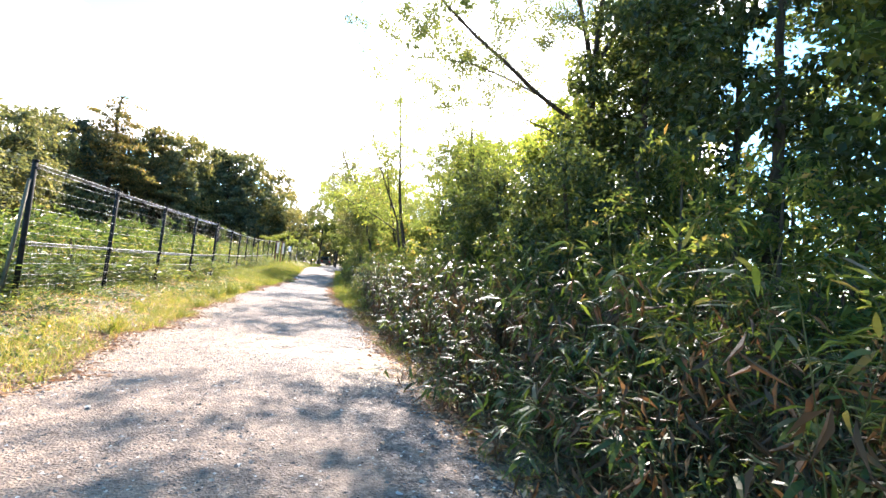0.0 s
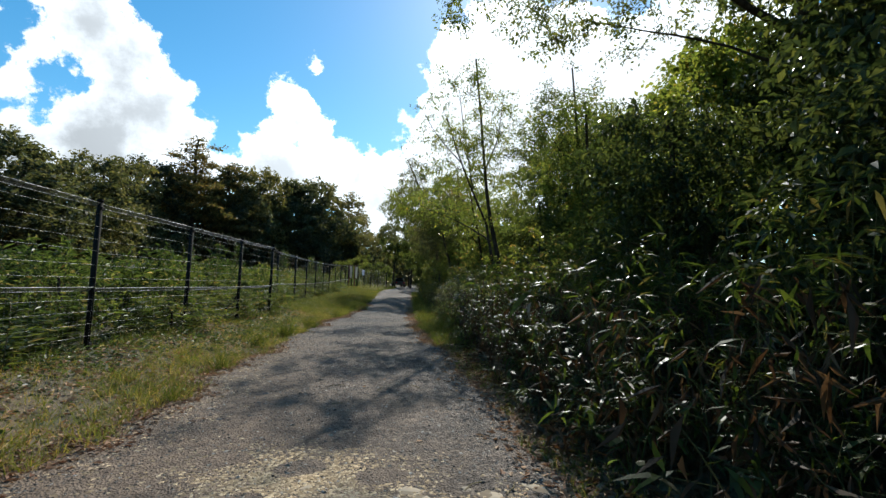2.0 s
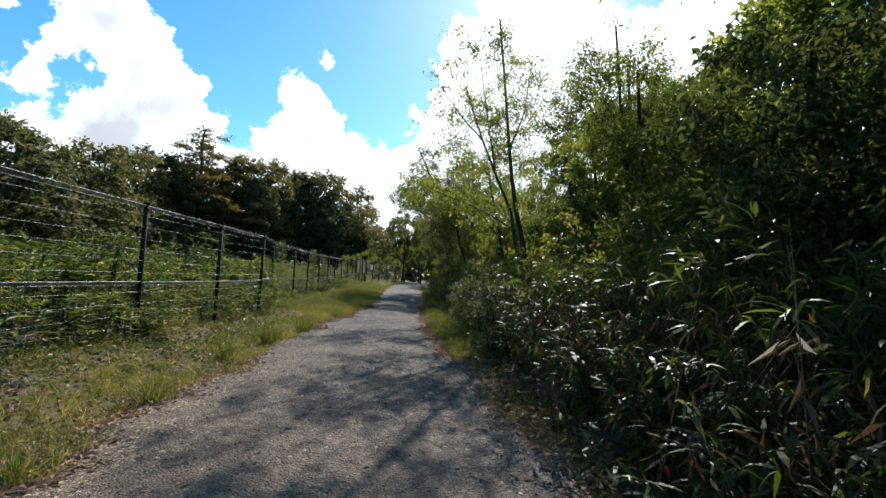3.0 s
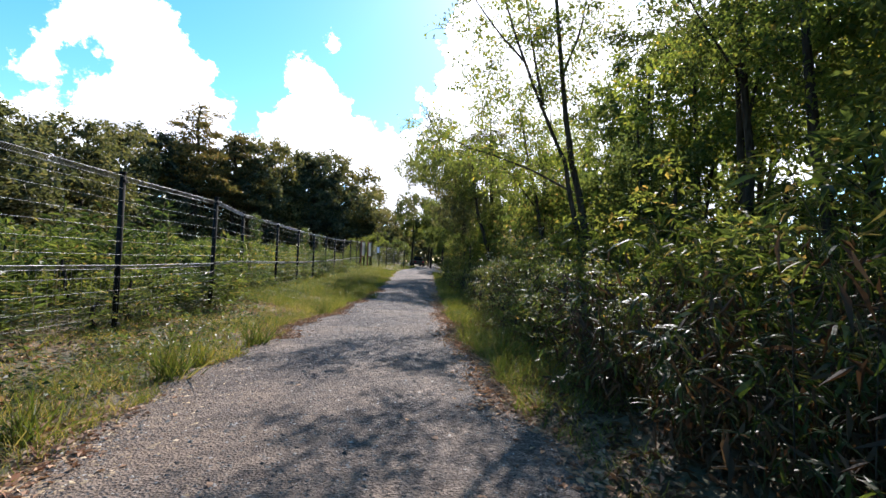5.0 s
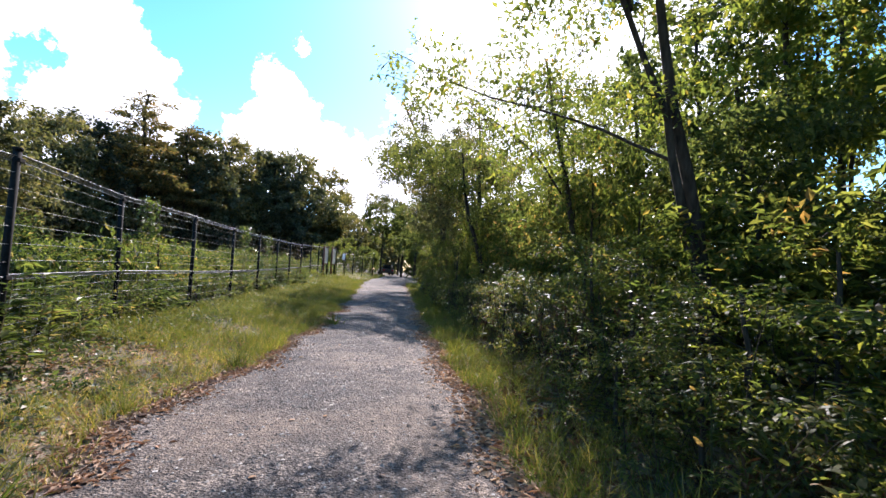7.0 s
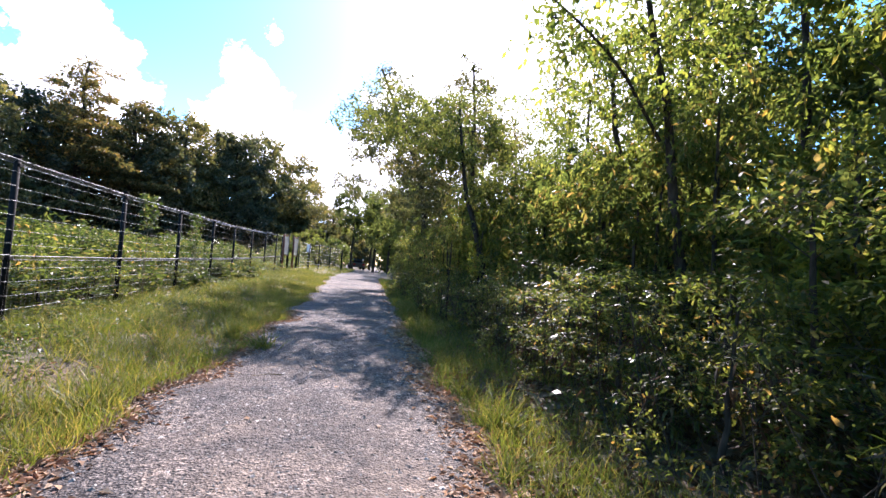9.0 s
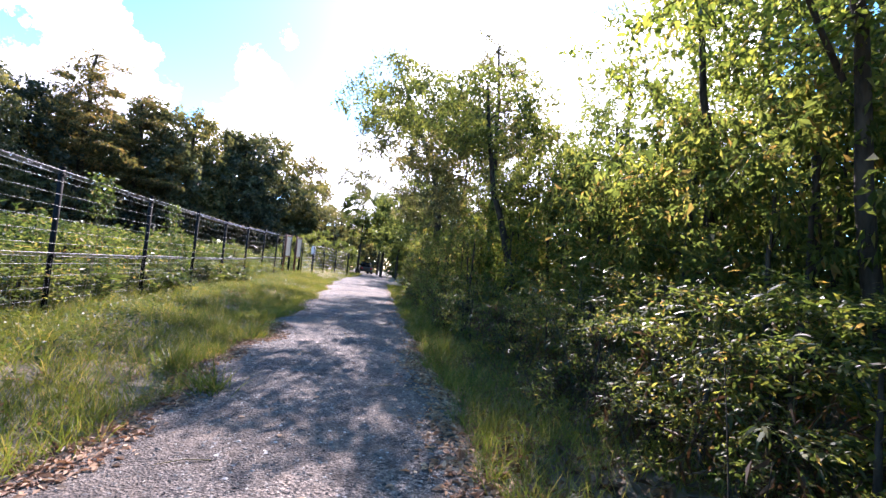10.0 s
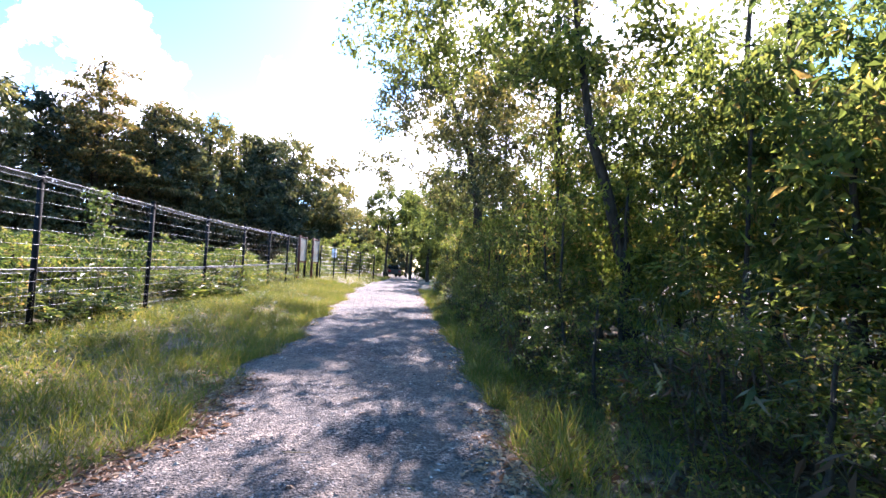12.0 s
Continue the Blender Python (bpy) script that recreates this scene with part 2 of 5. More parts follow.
def asphalt_material():
    m, nt, p = material("worn_asphalt")
    base = ramp_node(nt, noise_node(nt, 0.8, 5, 0.6), [(0.36, (0.06, 0.053, 0.049)), (0.52, (0.09, 0.079, 0.071)), (0.66, (0.138, 0.116, 0.1))])
    grit = ramp_node(nt, noise_node(nt, 34, 5, 0.85), [(0.4, (0.16, 0.16, 0.17)), (0.5, (0.95, 0.94, 0.94)), (0.6, (3.0, 2.95, 2.85))])
    mid = ramp_node(nt, noise_node(nt, 11, 6, 0.7), [(0.36, (0.68, 0.67, 0.67)), (0.64, (1.3, 1.27, 1.22))])
    col = mix_color(nt, 1.0, mix_color(nt, 1.0, base, grit, "MULTIPLY"), mid, "MULTIPLY")
    blotch = ramp_node(nt, noise_node(nt, 3.2, 6, 0.65), [(0.36, (0.66, 0.65, 0.66)), (0.5, (0.92, 0.9, 0.89)), (0.66, (1.28, 1.22, 1.14))])
    col = mix_color(nt, 1.0, col, blotch, "MULTIPLY")
    v = nt.nodes.new("ShaderNodeTexVoronoi")
    v.inputs["Scale"].default_value = 62
    c = nt.nodes.new("ShaderNodeTexCoord")
    nt.links.new(c.outputs["Object"], v.inputs["Vector"])
    # trodden dirt film and sandy wear
    dirt = ramp_node(nt, noise_node(nt, 0.55, 8, 0.72), [(0.44, (0.0, 0.0, 0.0)), (0.6, (0.75, 0.75, 0.75))])
    col = mix_color(nt, dirt, col, mix_color(nt, 1.0, (0.16, 0.124, 0.095), mid, "MULTIPLY"))
    where = nt.nodes.new("ShaderNodeSeparateXYZ")
    nt.links.new(c.outputs["Object"], where.inputs[0])
    film = noise_node(nt, 1.6, 8, 0.7)
    for axis, a, b, low, high in ((0, -2.2, 1.8, 1.0, 0.1), (1, 9.0, 19.0, 1.0, 0.0)):
        fade = nt.nodes.new("ShaderNodeMapRange")
        fade.inputs["From Min"].default_value, fade.inputs["From Max"].default_value = a, b
        fade.inputs["To Min"].default_value, fade.inputs["To Max"].default_value = low, high
        nt.links.new(where.outputs[axis], fade.inputs["Value"])
        times = nt.nodes.new("ShaderNodeMath")
        times.operation = "MULTIPLY"
        nt.links.new(film, times.inputs[0])
        nt.links.new(fade.outputs[0], times.inputs[1])
        film = times.outputs[0]
    film = ramp_node(nt, film, [(0.1, (0.0, 0.0, 0.0)), (0.4, (0.8, 0.8, 0.8))])
    col = mix_color(nt, film, col, mix_color(nt, 1.0, (0.19, 0.137, 0.098), mid, "MULTIPLY"))
    spots = ramp_node(nt, noise_node(nt, 6.5, 8, 0.8), [(0.56, (1.0, 1.0, 1.0)), (0.64, (0.55, 0.54, 0.55))])
    col = mix_color(nt, 1.0, col, spots, "MULTIPLY")
    nt.links.new(col, p.inputs["Base Color"])
    p.inputs["Specular IOR Level"].default_value = 0.2
    b, b2 = nt.nodes.new("ShaderNodeBump"), nt.nodes.new("ShaderNodeBump")
    b.inputs["Strength"].default_value, b.inputs["Distance"].default_value = 1.0, 0.02
    nt.links.new(v.outputs["Distance"], b.inputs["Height"])
    b2.inputs["Strength"].default_value, b2.inputs["Distance"].default_value = 0.7, 0.03
    nt.links.new(noise_node(nt, 14, 8, 0.7), b2.inputs["Height"])
    nt.links.new(b.outputs[0], b2.inputs["Normal"])
    nt.links.new(b2.outputs[0], p.inputs["Normal"])
    p.inputs["Roughness"].default_value = 0.85
    return m


def plain_material(name, dark, light, rough, metal=0.0, scale=14.0):
    m, nt, p = material(name)
    n = noise_node(nt, scale, 7, 0.65)
    nt.links.new(ramp_node(nt, n, [(0.3, dark), (0.7, light)]), p.inputs["Base Color"])
    b = nt.nodes.new("ShaderNodeBump")
    b.inputs["Strength"].default_value, b.inputs["Distance"].default_value = 0.3, 0.004
    nt.links.new(n, b.inputs["Height"])
    nt.links.new(b.outputs[0], p.inputs["Normal"])
    p.inputs["Roughness"].default_value, p.inputs["Metallic"].default_value = rough, metal
    p.inputs["Specular IOR Level"].default_value = 0.12 if rough > 0.55 else 0.5
    return m


M_SOIL, M_ASPHALT = soil_material(), asphalt_material()
M_PATCH = leaf_material("crumbled_surfacing", [(0.0, (0.17, 0.13, 0.093)), (0.6, (0.33, 0.265, 0.195)), (1.0, (0.5, 0.42, 0.33))], (1.0, 1.0, 1.0), 0.0, 0.9, 3.0)
M_DIRT = leaf_material("dry_dirt", [(0.0, (0.1, 0.072, 0.05)), (0.6, (0.17, 0.125, 0.09)), (1.0, (0.25, 0.19, 0.14))], (1.0, 1.0, 1.0), 0.0, 0.9, 3.0)
M_STONE = leaf_material("crushed_stone", [(0.0, (0.035, 0.034, 0.033)), (0.5, (0.11, 0.104, 0.1)), (0.85, (0.24, 0.228, 0.215)), (1.0, (0.5, 0.47, 0.44))], (1.0, 1.0, 1.0), 0.0, 0.85, 3.0)
M_POST = plain_material("dark_painted_steel", (0.007, 0.007, 0.007), (0.02, 0.019, 0.017), 0.85, 0.0)
M_WIRE = plain_material("galvanised_wire", (0.11, 0.11, 0.11), (0.24, 0.24, 0.235), 0.45, 0.4)
M_BOARD = plain_material("cream_board", (0.36, 0.33, 0.26), (0.5, 0.47, 0.39), 0.6)
M_RUST = plain_material("red_brown_post", (0.07, 0.026, 0.018), (0.16, 0.06, 0.04), 0.7)
M_BRACE = plain_material("weathered_brace", (0.05, 0.045, 0.03), (0.11, 0.095, 0.065), 0.8)
M_CAR = plain_material("dark_car_paint", (0.02, 0.02, 0.022), (0.035, 0.035, 0.037), 0.3)
M_GLASS = plain_material("car_glass", (0.01, 0.012, 0.014), (0.02, 0.022, 0.024), 0.08)
M_LAMP = plain_material("red_lens", (0.25, 0.02, 0.02), (0.35, 0.03, 0.03), 0.25)
M_WHITE = plain_material("white_paint", (0.62, 0.62, 0.6), (0.8, 0.8, 0.78), 0.6)


# ---- builders ----
rng = np.random.default_rng(7)


def part(name, me, mat, parent, label=""):
    """Links a mesh (or a bmesh) as one part under its thing."""
    if isinstance(me, bmesh.types.BMesh):
        bm, me = me, bpy.data.meshes.new(name)
        bm.to_mesh(me)
        bm.free()
    if not me.materials:
        me.materials.append(mat)
    ob = new(name, me)
    ob.parent = parent
    return tagged(ob, label)


def mesh_np(name, verts, faces, mat, smooth=False):
    """A mesh from arrays: verts (n, 3) and faces (m, 3 or 4)."""
    me = bpy.data.meshes.new(name)
    m, k = faces.shape
    me.vertices.add(len(verts))
    me.vertices.foreach_set("co", np.ascontiguousarray(verts, np.float32).ravel())
    me.loops.add(m * k)
    me.loops.foreach_set("vertex_index", np.ascontiguousarray(faces, np.int32).ravel())
    me.polygons.add(m)
    me.polygons.foreach_set("loop_start", np.arange(0, m * k, k, dtype=np.int32))
    me.polygons.foreach_set("use_smooth", np.full(m, smooth))
    me.materials.append(mat)
    me.update(calc_edges=True)
    return me


# leaf shapes: along the leaf, across it, and off its face
T_OVAL = (np.array([(0, 0, 0), (0.45, 0.5, 0.1), (1, 0, -0.12), (0.45, -0.5, 0.1)]), np.array([(0, 1, 2), (0, 2, 3)]))
T_LANCE = (np.array([(0, 0, 0), (0.3, 0.5, 0.04), (0.3, -0.5, 0.04), (0.68, 0.36, -0.06), (0.68, -0.36, -0.06), (1, 0, -0.26)]),
           np.array([(0, 1, 2), (1, 3, 2), (2, 3, 4), (3, 5, 4)]))
T_BLADE = (np.array([(0, 0.5, 0), (0, -0.5, 0), (0.6, 0.32, -0.1), (0.6, -0.32, -0.1), (1, 0, -0.38)]), np.array([(0, 2, 1), (1, 2, 3), (2, 4, 3)]))


T_LEAF = (np.array([(0, 0, 0), (0.28, 0.46, 0.07), (0.28, -0.46, 0.07), (0.68, 0.4, 0.03), (0.68, -0.4, 0.03), (1, 0, -0.14)]),
          np.array([(0, 1, 2), (1, 3, 2), (2, 3, 4), (3, 5, 4)]))


def unit(v):
    return v / np.maximum(np.linalg.norm(v, axis=-1, keepdims=True), 1e-9)


def leaves(name, shape, P, D, N, L, W, mat):
    """Leaves of one shape: base P, direction D, face N, length L, width W."""
    tv, tf = shape
    D = unit(D)
    S = unit(np.cross(D, N))
    N = np.cross(S, D)
    n = len(P)
    L, W = np.broadcast_to(L, n)[:, None, None], np.broadcast_to(W, n)[:, None, None]
    V = P[:, None, :] + tv[None, :, 0:1] * L * D[:, None, :] + tv[None, :, 1:2] * W * S[:, None, :] + tv[None, :, 2:3] * L * N[:, None, :]
    F = tf[None] + (np.arange(n) * len(tv))[:, None, None]
    return mesh_np(name, V.reshape(-1, 3), F.reshape(-1, tf.shape[1]), mat)


def sphere_dirs(n, r=rng):
    return unit(r.normal(size=(n, 3)))


def tubes(name, lines, mat, sides=6):
    """Tapered tubes along polylines [(points, radii)]."""
    VV, FF, base = [], [], 0
    for pts, rad in lines:
        pts, rad = np.asarray(pts, float), np.asarray(rad, float)
        tan = unit(np.gradient(pts, axis=0))
        ref = np.eye(3)[np.argmin(np.abs(pts[-1] - pts[0]))]
        a = unit(np.cross(tan, ref))
        b = np.cross(tan, a)
        ang = np.arange(sides) * 2 * math.pi / sides
        ring = pts[:, None] + rad[:, None, None] * (np.cos(ang)[None, :, None] * a[:, None] + np.sin(ang)[None, :, None] * b[:, None])
        VV.append(ring.reshape(-1, 3))
        k = len(pts)
        i, j = np.meshgrid(np.arange(k - 1), np.arange(sides), indexing="ij")
        q = np.stack([i * sides + j, i * sides + (j + 1) % sides, (i + 1) * sides + (j + 1) % sides, (i + 1) * sides + j], -1).reshape(-1, 4)
        FF.append(q + base)
        base += k * sides
    return mesh_np(name, np.concatenate(VV), np.concatenate(FF), mat, True)


def bend(a, b, sag, n=6, wobble=0.0):
    """A curved run of points from a to b, lifted by sag in the middle."""
    a, b = np.asarray(a, float), np.asarray(b, float)
    s = np.linspace(0, 1, n)[:, None]
    p = a + (b - a) * s + np.array([0, 0, 1.0]) * sag * 4 * s * (1 - s)
    if wobble:
        w = rng.normal(scale=wobble, size=(n, 3))
        w[0] = w[-1] = 0
        p = p + w
    return p


def curve(pts, n=12):
    """A smooth run of points through the given ones (Catmull-Rom)."""
    p = np.asarray(pts, float)
    q = np.vstack([2 * p[0] - p[1], p, 2 * p[-1] - p[-2]])
    out = []
    for s in np.linspace(0, len(p) - 1.0001, n):
        i, t = int(s), s - int(s)
        a, b, c, d = q[i], q[i + 1], q[i + 2], q[i + 3]
        out.append(0.5 * (2 * b + (c - a) * t + (2 * a - 5 * b + 4 * c - d) * t * t + (3 * b - a - 3 * c + d) * t ** 3))
    return np.array(out)


def smooth(e0, e1, x):
    t = np.clip((np.asarray(x, float) - e0) / (e1 - e0), 0, 1)
    return t * t * (3 - 2 * t)


# ---- plan of the lane ----
Y_EDGE = [-12, 6, 17, 21.5, 30, 44, 58, 75, 110]
X_LEFT = [-2.2, -2.15, -1.95, -1.45, -1.2, -1.0, 0.4, 1.2, 4.5]
X_RIGHT = [1.5, 1.2, 0.98, 1.1, 1.5, 2.1, 2.9, 4.2, 8.0]


def rise(y):
    return 0.42 * smooth(26, 52, y)


def left_edge(y):
    return np.interp(y, Y_EDGE, X_LEFT) + 0.1 * np.sin(1.7 * y) + 0.07 * np.sin(4.3 * y + 1) + 0.03 * np.sin(11 * y)


def right_edge(y):
    return np.interp(y, Y_EDGE, X_RIGHT) + 0.06 * np.sin(2.1 * y + 2) + 0.04 * np.sin(5.7 * y)


def ground_z(x, y):
    x, y = np.asarray(x, float), np.asarray(y, float)
    l, r = left_edge(y), right_edge(y)
    z = rise(y) - 0.04 + 0.2 * smooth(0.0, 1.9, l - x) + 0.25 * smooth(6, 30, l - x) + 0.3 * smooth(0.2, 2.5, x - r)
    on = smooth(0.0, 0.5, np.maximum(l - x, x - r))
    return z + on * (0.035 * np.sin(1.9 * x + 0.7 * y) * np.sin(1.3 * y) + 0.02 * np.sin(5.1 * x) * np.sin(4.3 * y))


def make_ground():
    xs = np.concatenate([[-3000, -1200, -500, -250, -140, -90], np.arange(-60, -6, 2.0), np.arange(-6, 6, 0.2), np.arange(6, 60, 2.0), [90, 140, 250, 500, 1200, 3000]])
    ys = np.concatenate([[-3000, -1200, -400, -120, -50, -25], np.arange(-12, 0, 1.0), np.arange(0, 50, 0.25), np.arange(50, 130, 2.0), [160, 250, 500, 1200, 3000]])
    X, Y = np.meshgrid(xs, ys)
    Z = ground_z(X, Y)
    k = len(xs)
    i, j = np.meshgrid(np.arange(len(ys) - 1), np.arange(k - 1), indexing="ij")
    F = np.stack([i * k + j, i * k + j + 1, (i + 1) * k + j + 1, (i + 1) * k + j], -1).reshape(-1, 4)
    ob = new("ground", mesh_np("ground", np.stack([X, Y, Z], -1).reshape(-1, 3), F, M_SOIL, True))
    tagged(ob, "bare soil and turf beside the lane", "ground", kind="structure")


def road_z(x, y):
    u = (x - left_edge(y)) / (right_edge(y) - left_edge(y))
    return rise(y) + 0.03 * (1 - (2 * u - 1) ** 2) - 0.035 * smooth(0.93, 1.0, np.abs(2 * u - 1)) + 0.006 * np.sin(3.1 * x + 1.1 * y) * np.sin(2.3 * y)


def make_road():
    ys = np.concatenate([np.arange(-12, 46, 0.15), np.arange(46, 110, 1.0)])
    us = np.linspace(0, 1, 41)
    Y, U = np.meshgrid(ys, us, indexing="ij")
    X = left_edge(Y) + (right_edge(Y) - left_edge(Y)) * U
    Z = road_z(X, Y)
    k = len(us)
    i, j = np.meshgrid(np.arange(len(ys) - 1), np.arange(k - 1), indexing="ij")
    F = np.stack([i * k + j, i * k + j + 1, (i + 1) * k + j + 1, (i + 1) * k + j], -1).reshape(-1, 4)
    ob = new("road", mesh_np("road", np.stack([X, Y, Z], -1).reshape(-1, 3), F, M_ASPHALT, True))
    tagged(ob, "narrow worn grey asphalt lane with ragged edges", "road", kind="structure")


make_ground()
make_road()

# ---- trees ----
def tree(name, label, base, trunk, crowns, clusters, per, size, mat, radius=0.12, spread=0.5, limb_start=0.35, stems=(), seed=1, category="tree", group="", shape=T_OVAL, slim=0.5, flat=0.75, droop=0.3, twigs=3, fine=True):
    """A tree: trunk points relative to the base, crowns as ellipsoids (centre, half axes), limbs out to leaf clusters in them."""
    r = np.random.default_rng(seed)
    thing = tagged(new(name), label, category, group)
    thing.matrix_world = Matrix.Translation(base)
    tr = np.asarray(trunk, float)
    tp = curve(tr, 9)
    stems = [(curve(p, 9) + np.vstack([np.zeros(3), r.normal(scale=0.25 * rad, size=(8, 3))]), rad) for p, rad in stems]
    tp[1:-1] += r.normal(scale=radius * 0.35, size=(7, 3)) * (1, 1, 0.2)
    part("trunk", tubes("trunk", [(tp, radius * np.linspace(1.15, 0.25, 9) + 0.008)] + [(np.asarray(p, float), np.linspace(rad, 0.3 * rad, len(p))) for p, rad in stems], M_BARK, 8), M_BARK, thing)
    vol = np.array([c[1][0] * c[1][1] * c[1][2] for c in crowns]) ** 0.8
    which = r.choice(len(crowns), size=clusters, p=vol / vol.sum())
    cc, hh = np.array([c[0] for c in crowns], float)[which], np.array([c[1] for c in crowns], float)[which]
    C = cc + sphere_dirs(clusters, r) * hh * (r.uniform(0.25, 1.0, size=(clusters, 1)) ** 0.5)
    ends = np.array([tp[-1]] + [p[-1] for p, _ in stems])
    C = np.vstack([C, ends + r.normal(scale=0.12 * spread, size=ends.shape)])
    nodes = np.concatenate([tp[int(len(tp) * limb_start):]] + [p[1:] for p, _ in stems])
    thick = np.concatenate([(radius * np.linspace(1.15, 0.25, 9))[int(9 * limb_start):]] + [np.linspace(rad, 0.3 * rad, 9)[1:] for _, rad in stems])
    C = C[np.argsort([np.min(np.linalg.norm(nodes - c, axis=1)) for c in C])]
    limbs, P, A = [], [], []
    for c in C:
        d = np.linalg.norm(nodes - c, axis=1) * (1 + 0.9 * (nodes[:, 2] > c[2] - 0.05))
        k = int(np.argmin(d))
        a, ln = nodes[k], np.linalg.norm(c - nodes[k])
        q = curve(bend(a, c, 0.1 * ln, 4) + np.vstack([np.zeros(3), r.normal(scale=0.045 * ln, size=(2, 3)), np.zeros(3)]), 7 if fine else 5)
        w = min(0.65 * thick[k], 0.005 + 0.007 * ln)
        taper = np.linspace(w, max(0.3 * w, 0.0025), len(q))
        limbs.append((q, taper) if fine else (q[::2], taper[::2]))
        nodes, thick = np.vstack([nodes, q[2:-1]]), np.concatenate([thick, taper[2:-1]])
        for _ in range(twigs):
            e = c + sphere_dirs(1, r)[0] * spread * r.uniform(0.5, 1.1) * (1, 1, flat)
            if fine:
                limbs.append((np.array([q[-2], 0.5 * (c + e) + (0, 0, 0.03), e]), np.array([0.005, 0.004, 0.002])))
            t = r.uniform(0, 1, size=(per // twigs, 1))
            P.append(c + (e - c) * t + r.normal(scale=spread * 0.22, size=(per // twigs, 3)) * (1, 1, flat))
            A.append(np.repeat((e - c)[None], per // twigs, 0))
    P, A = np.concatenate(P), unit(np.concatenate(A))
    n = len(P)
    D = 0.5 * A + 0.8 * sphere_dirs(n, r) + (0, 0, -droop)
    N = sphere_dirs(n, r) + (0, 0, 1.1)
    L = size * r.uniform(0.6, 1.25, n)
    tagged(part("branchwork", tubes("branchwork", limbs, M_BARK, 4 if fine else 3), M_BARK, thing), kind="stuff")
    part("crown", leaves("crown", shape, P, D, N, L, L * slim, mat), mat, thing)
    return thing


def right_trees():
    g = lambda x, y: float(ground_z(x, y)) - 0.05
    # overhanging tree whose limbs reach out over the lane
    tree("roadside_tree", "leafy broadleaf tree leaning over the lane, dark bark", (6.8, 10.3, g(6.8, 10.3)), [(0, 0, 0), (-0.1, -0.1, 2.5), (-0.5, -0.2, 4.6), (-0.75, -0.3, 6.5), (-0.6, -0.3, 9.6)],
         [((-3.4, -0.4, 6.5), (2.4, 1.7, 1.1)), ((-4.8, 1.4, 6.8), (2.0, 1.9, 1.0)), ((-3.6, 0.8, 5.6), (1.8, 1.3, 0.5)), ((-2.0, -0.6, 8.3), (2.2, 1.8, 1.2)), ((0.1, -0.3, 8.6), (1.8, 1.6, 1.3)), ((1.3, 0.1, 5.8), (1.5, 1.6, 1.6)), ((-0.5, -0.5, 3.4), (1.2, 1.1, 0.9))], 450, 69, 0.085, M_TREE, 0.15, 0.42, 0.3,
         [([(-0.5, -0.2, 4.8), (-2.07, -0.4, 5.45), (-4.3, -0.9, 6.4), (-5.9, -1.0, 7.6)], 0.065), ([(-0.72, -0.3, 6.3), (-1.6, -0.9, 7.6), (-2.7, -1.2, 9.0)], 0.075), ([(-0.72, -0.3, 6.5), (0.0, -0.5, 8.0), (0.3, -0.5, 9.8)], 0.075),
          ([(-0.45, -0.2, 4.4), (-2.0, 0.2, 5.0), (-3.6, 0.8, 5.5)], 0.028), ([(-2.07, -0.4, 5.45), (-3.6, 0.6, 6.3), (-5.4, 1.9, 6.7)], 0.03)], 3)
    # thin tree with sparse airy crown
    tree("slender_tree", "slender thin-crowned tree with feathery leaves", (5.5, 16.6, g(5.5, 16.6)), [(0, 0, 0), (0.1, 0, 2.5), (-0.2, -0.1, 4.8), (-0.5, -0.2, 7.4)],
         [((-0.6, 0, 5.8), (1.4, 1.3, 1.5)), ((-1.4, 0, 5.0), (1.2, 1.0, 0.7)), ((0.5, 0, 4.6), (1.6, 1.2, 1.0))], 130, 51, 0.08, M_TREE, 0.07, 0.4, 0.35, [([(0.0, 0, 3.4), (0.4, 0.1, 4.8), (0.9, 0.2, 6.4)], 0.03), ([(-0.15, 0, 4.2), (-0.9, 0, 5.2), (-1.5, 0, 6.2)], 0.025)], 5)
    # two-stemmed tree close to the lane
    tree("two_stemmed_tree", "slim two-stemmed tree with sparse yellow-green leaves", (3.75, 18.0, g(3.75, 18)), [(0, 0, 0), (-0.35, 0, 1.5), (-0.65, 0, 3.0), (-0.95, 0.1, 5.0), (-1.3, 0.1, 8.3)],
         [((-1.5, 0.1, 6.6), (1.6, 1.4, 1.6)), ((-2.0, 0, 4.9), (1.4, 1.2, 1.2)), ((-0.5, 0.2, 5.2), (1.1, 1.1, 1.2)), ((-2.6, 1.6, 3.7), (1.3, 0.9, 0.5)), ((-1.4, 0.4, 3.2), (1.2, 0.9, 0.5)), ((-3.6, 2.2, 4.2), (0.7, 0.5, 0.35))], 240, 42, 0.085, M_YELLOW, 0.075, 0.4, 0.3,
         [([(-0.1, 0, 0.6), (-0.62, -0.1, 1.8), (-0.85, -0.1, 2.9), (-1.5, -0.1, 4.3), (-2.2, -0.1, 6.2)], 0.06), ([(-0.65, 0, 2.4), (-1.5, 0.7, 3.0), (-2.6, 1.6, 3.6), (-3.75, 2.2, 4.3)], 0.022),
          ([(-0.9, 0.1, 4.6), (-0.5, 0.2, 5.8), (-0.3, 0.3, 7.2)], 0.03), ([(-1.3, -0.1, 4.0), (-1.5, 0.2, 5.4), (-1.8, 0.3, 7.4)], 0.03), ([(-1.7, -0.1, 4.8), (-2.5, -0.2, 5.6), (-3.0, -0.2, 6.4)], 0.022)], 8)
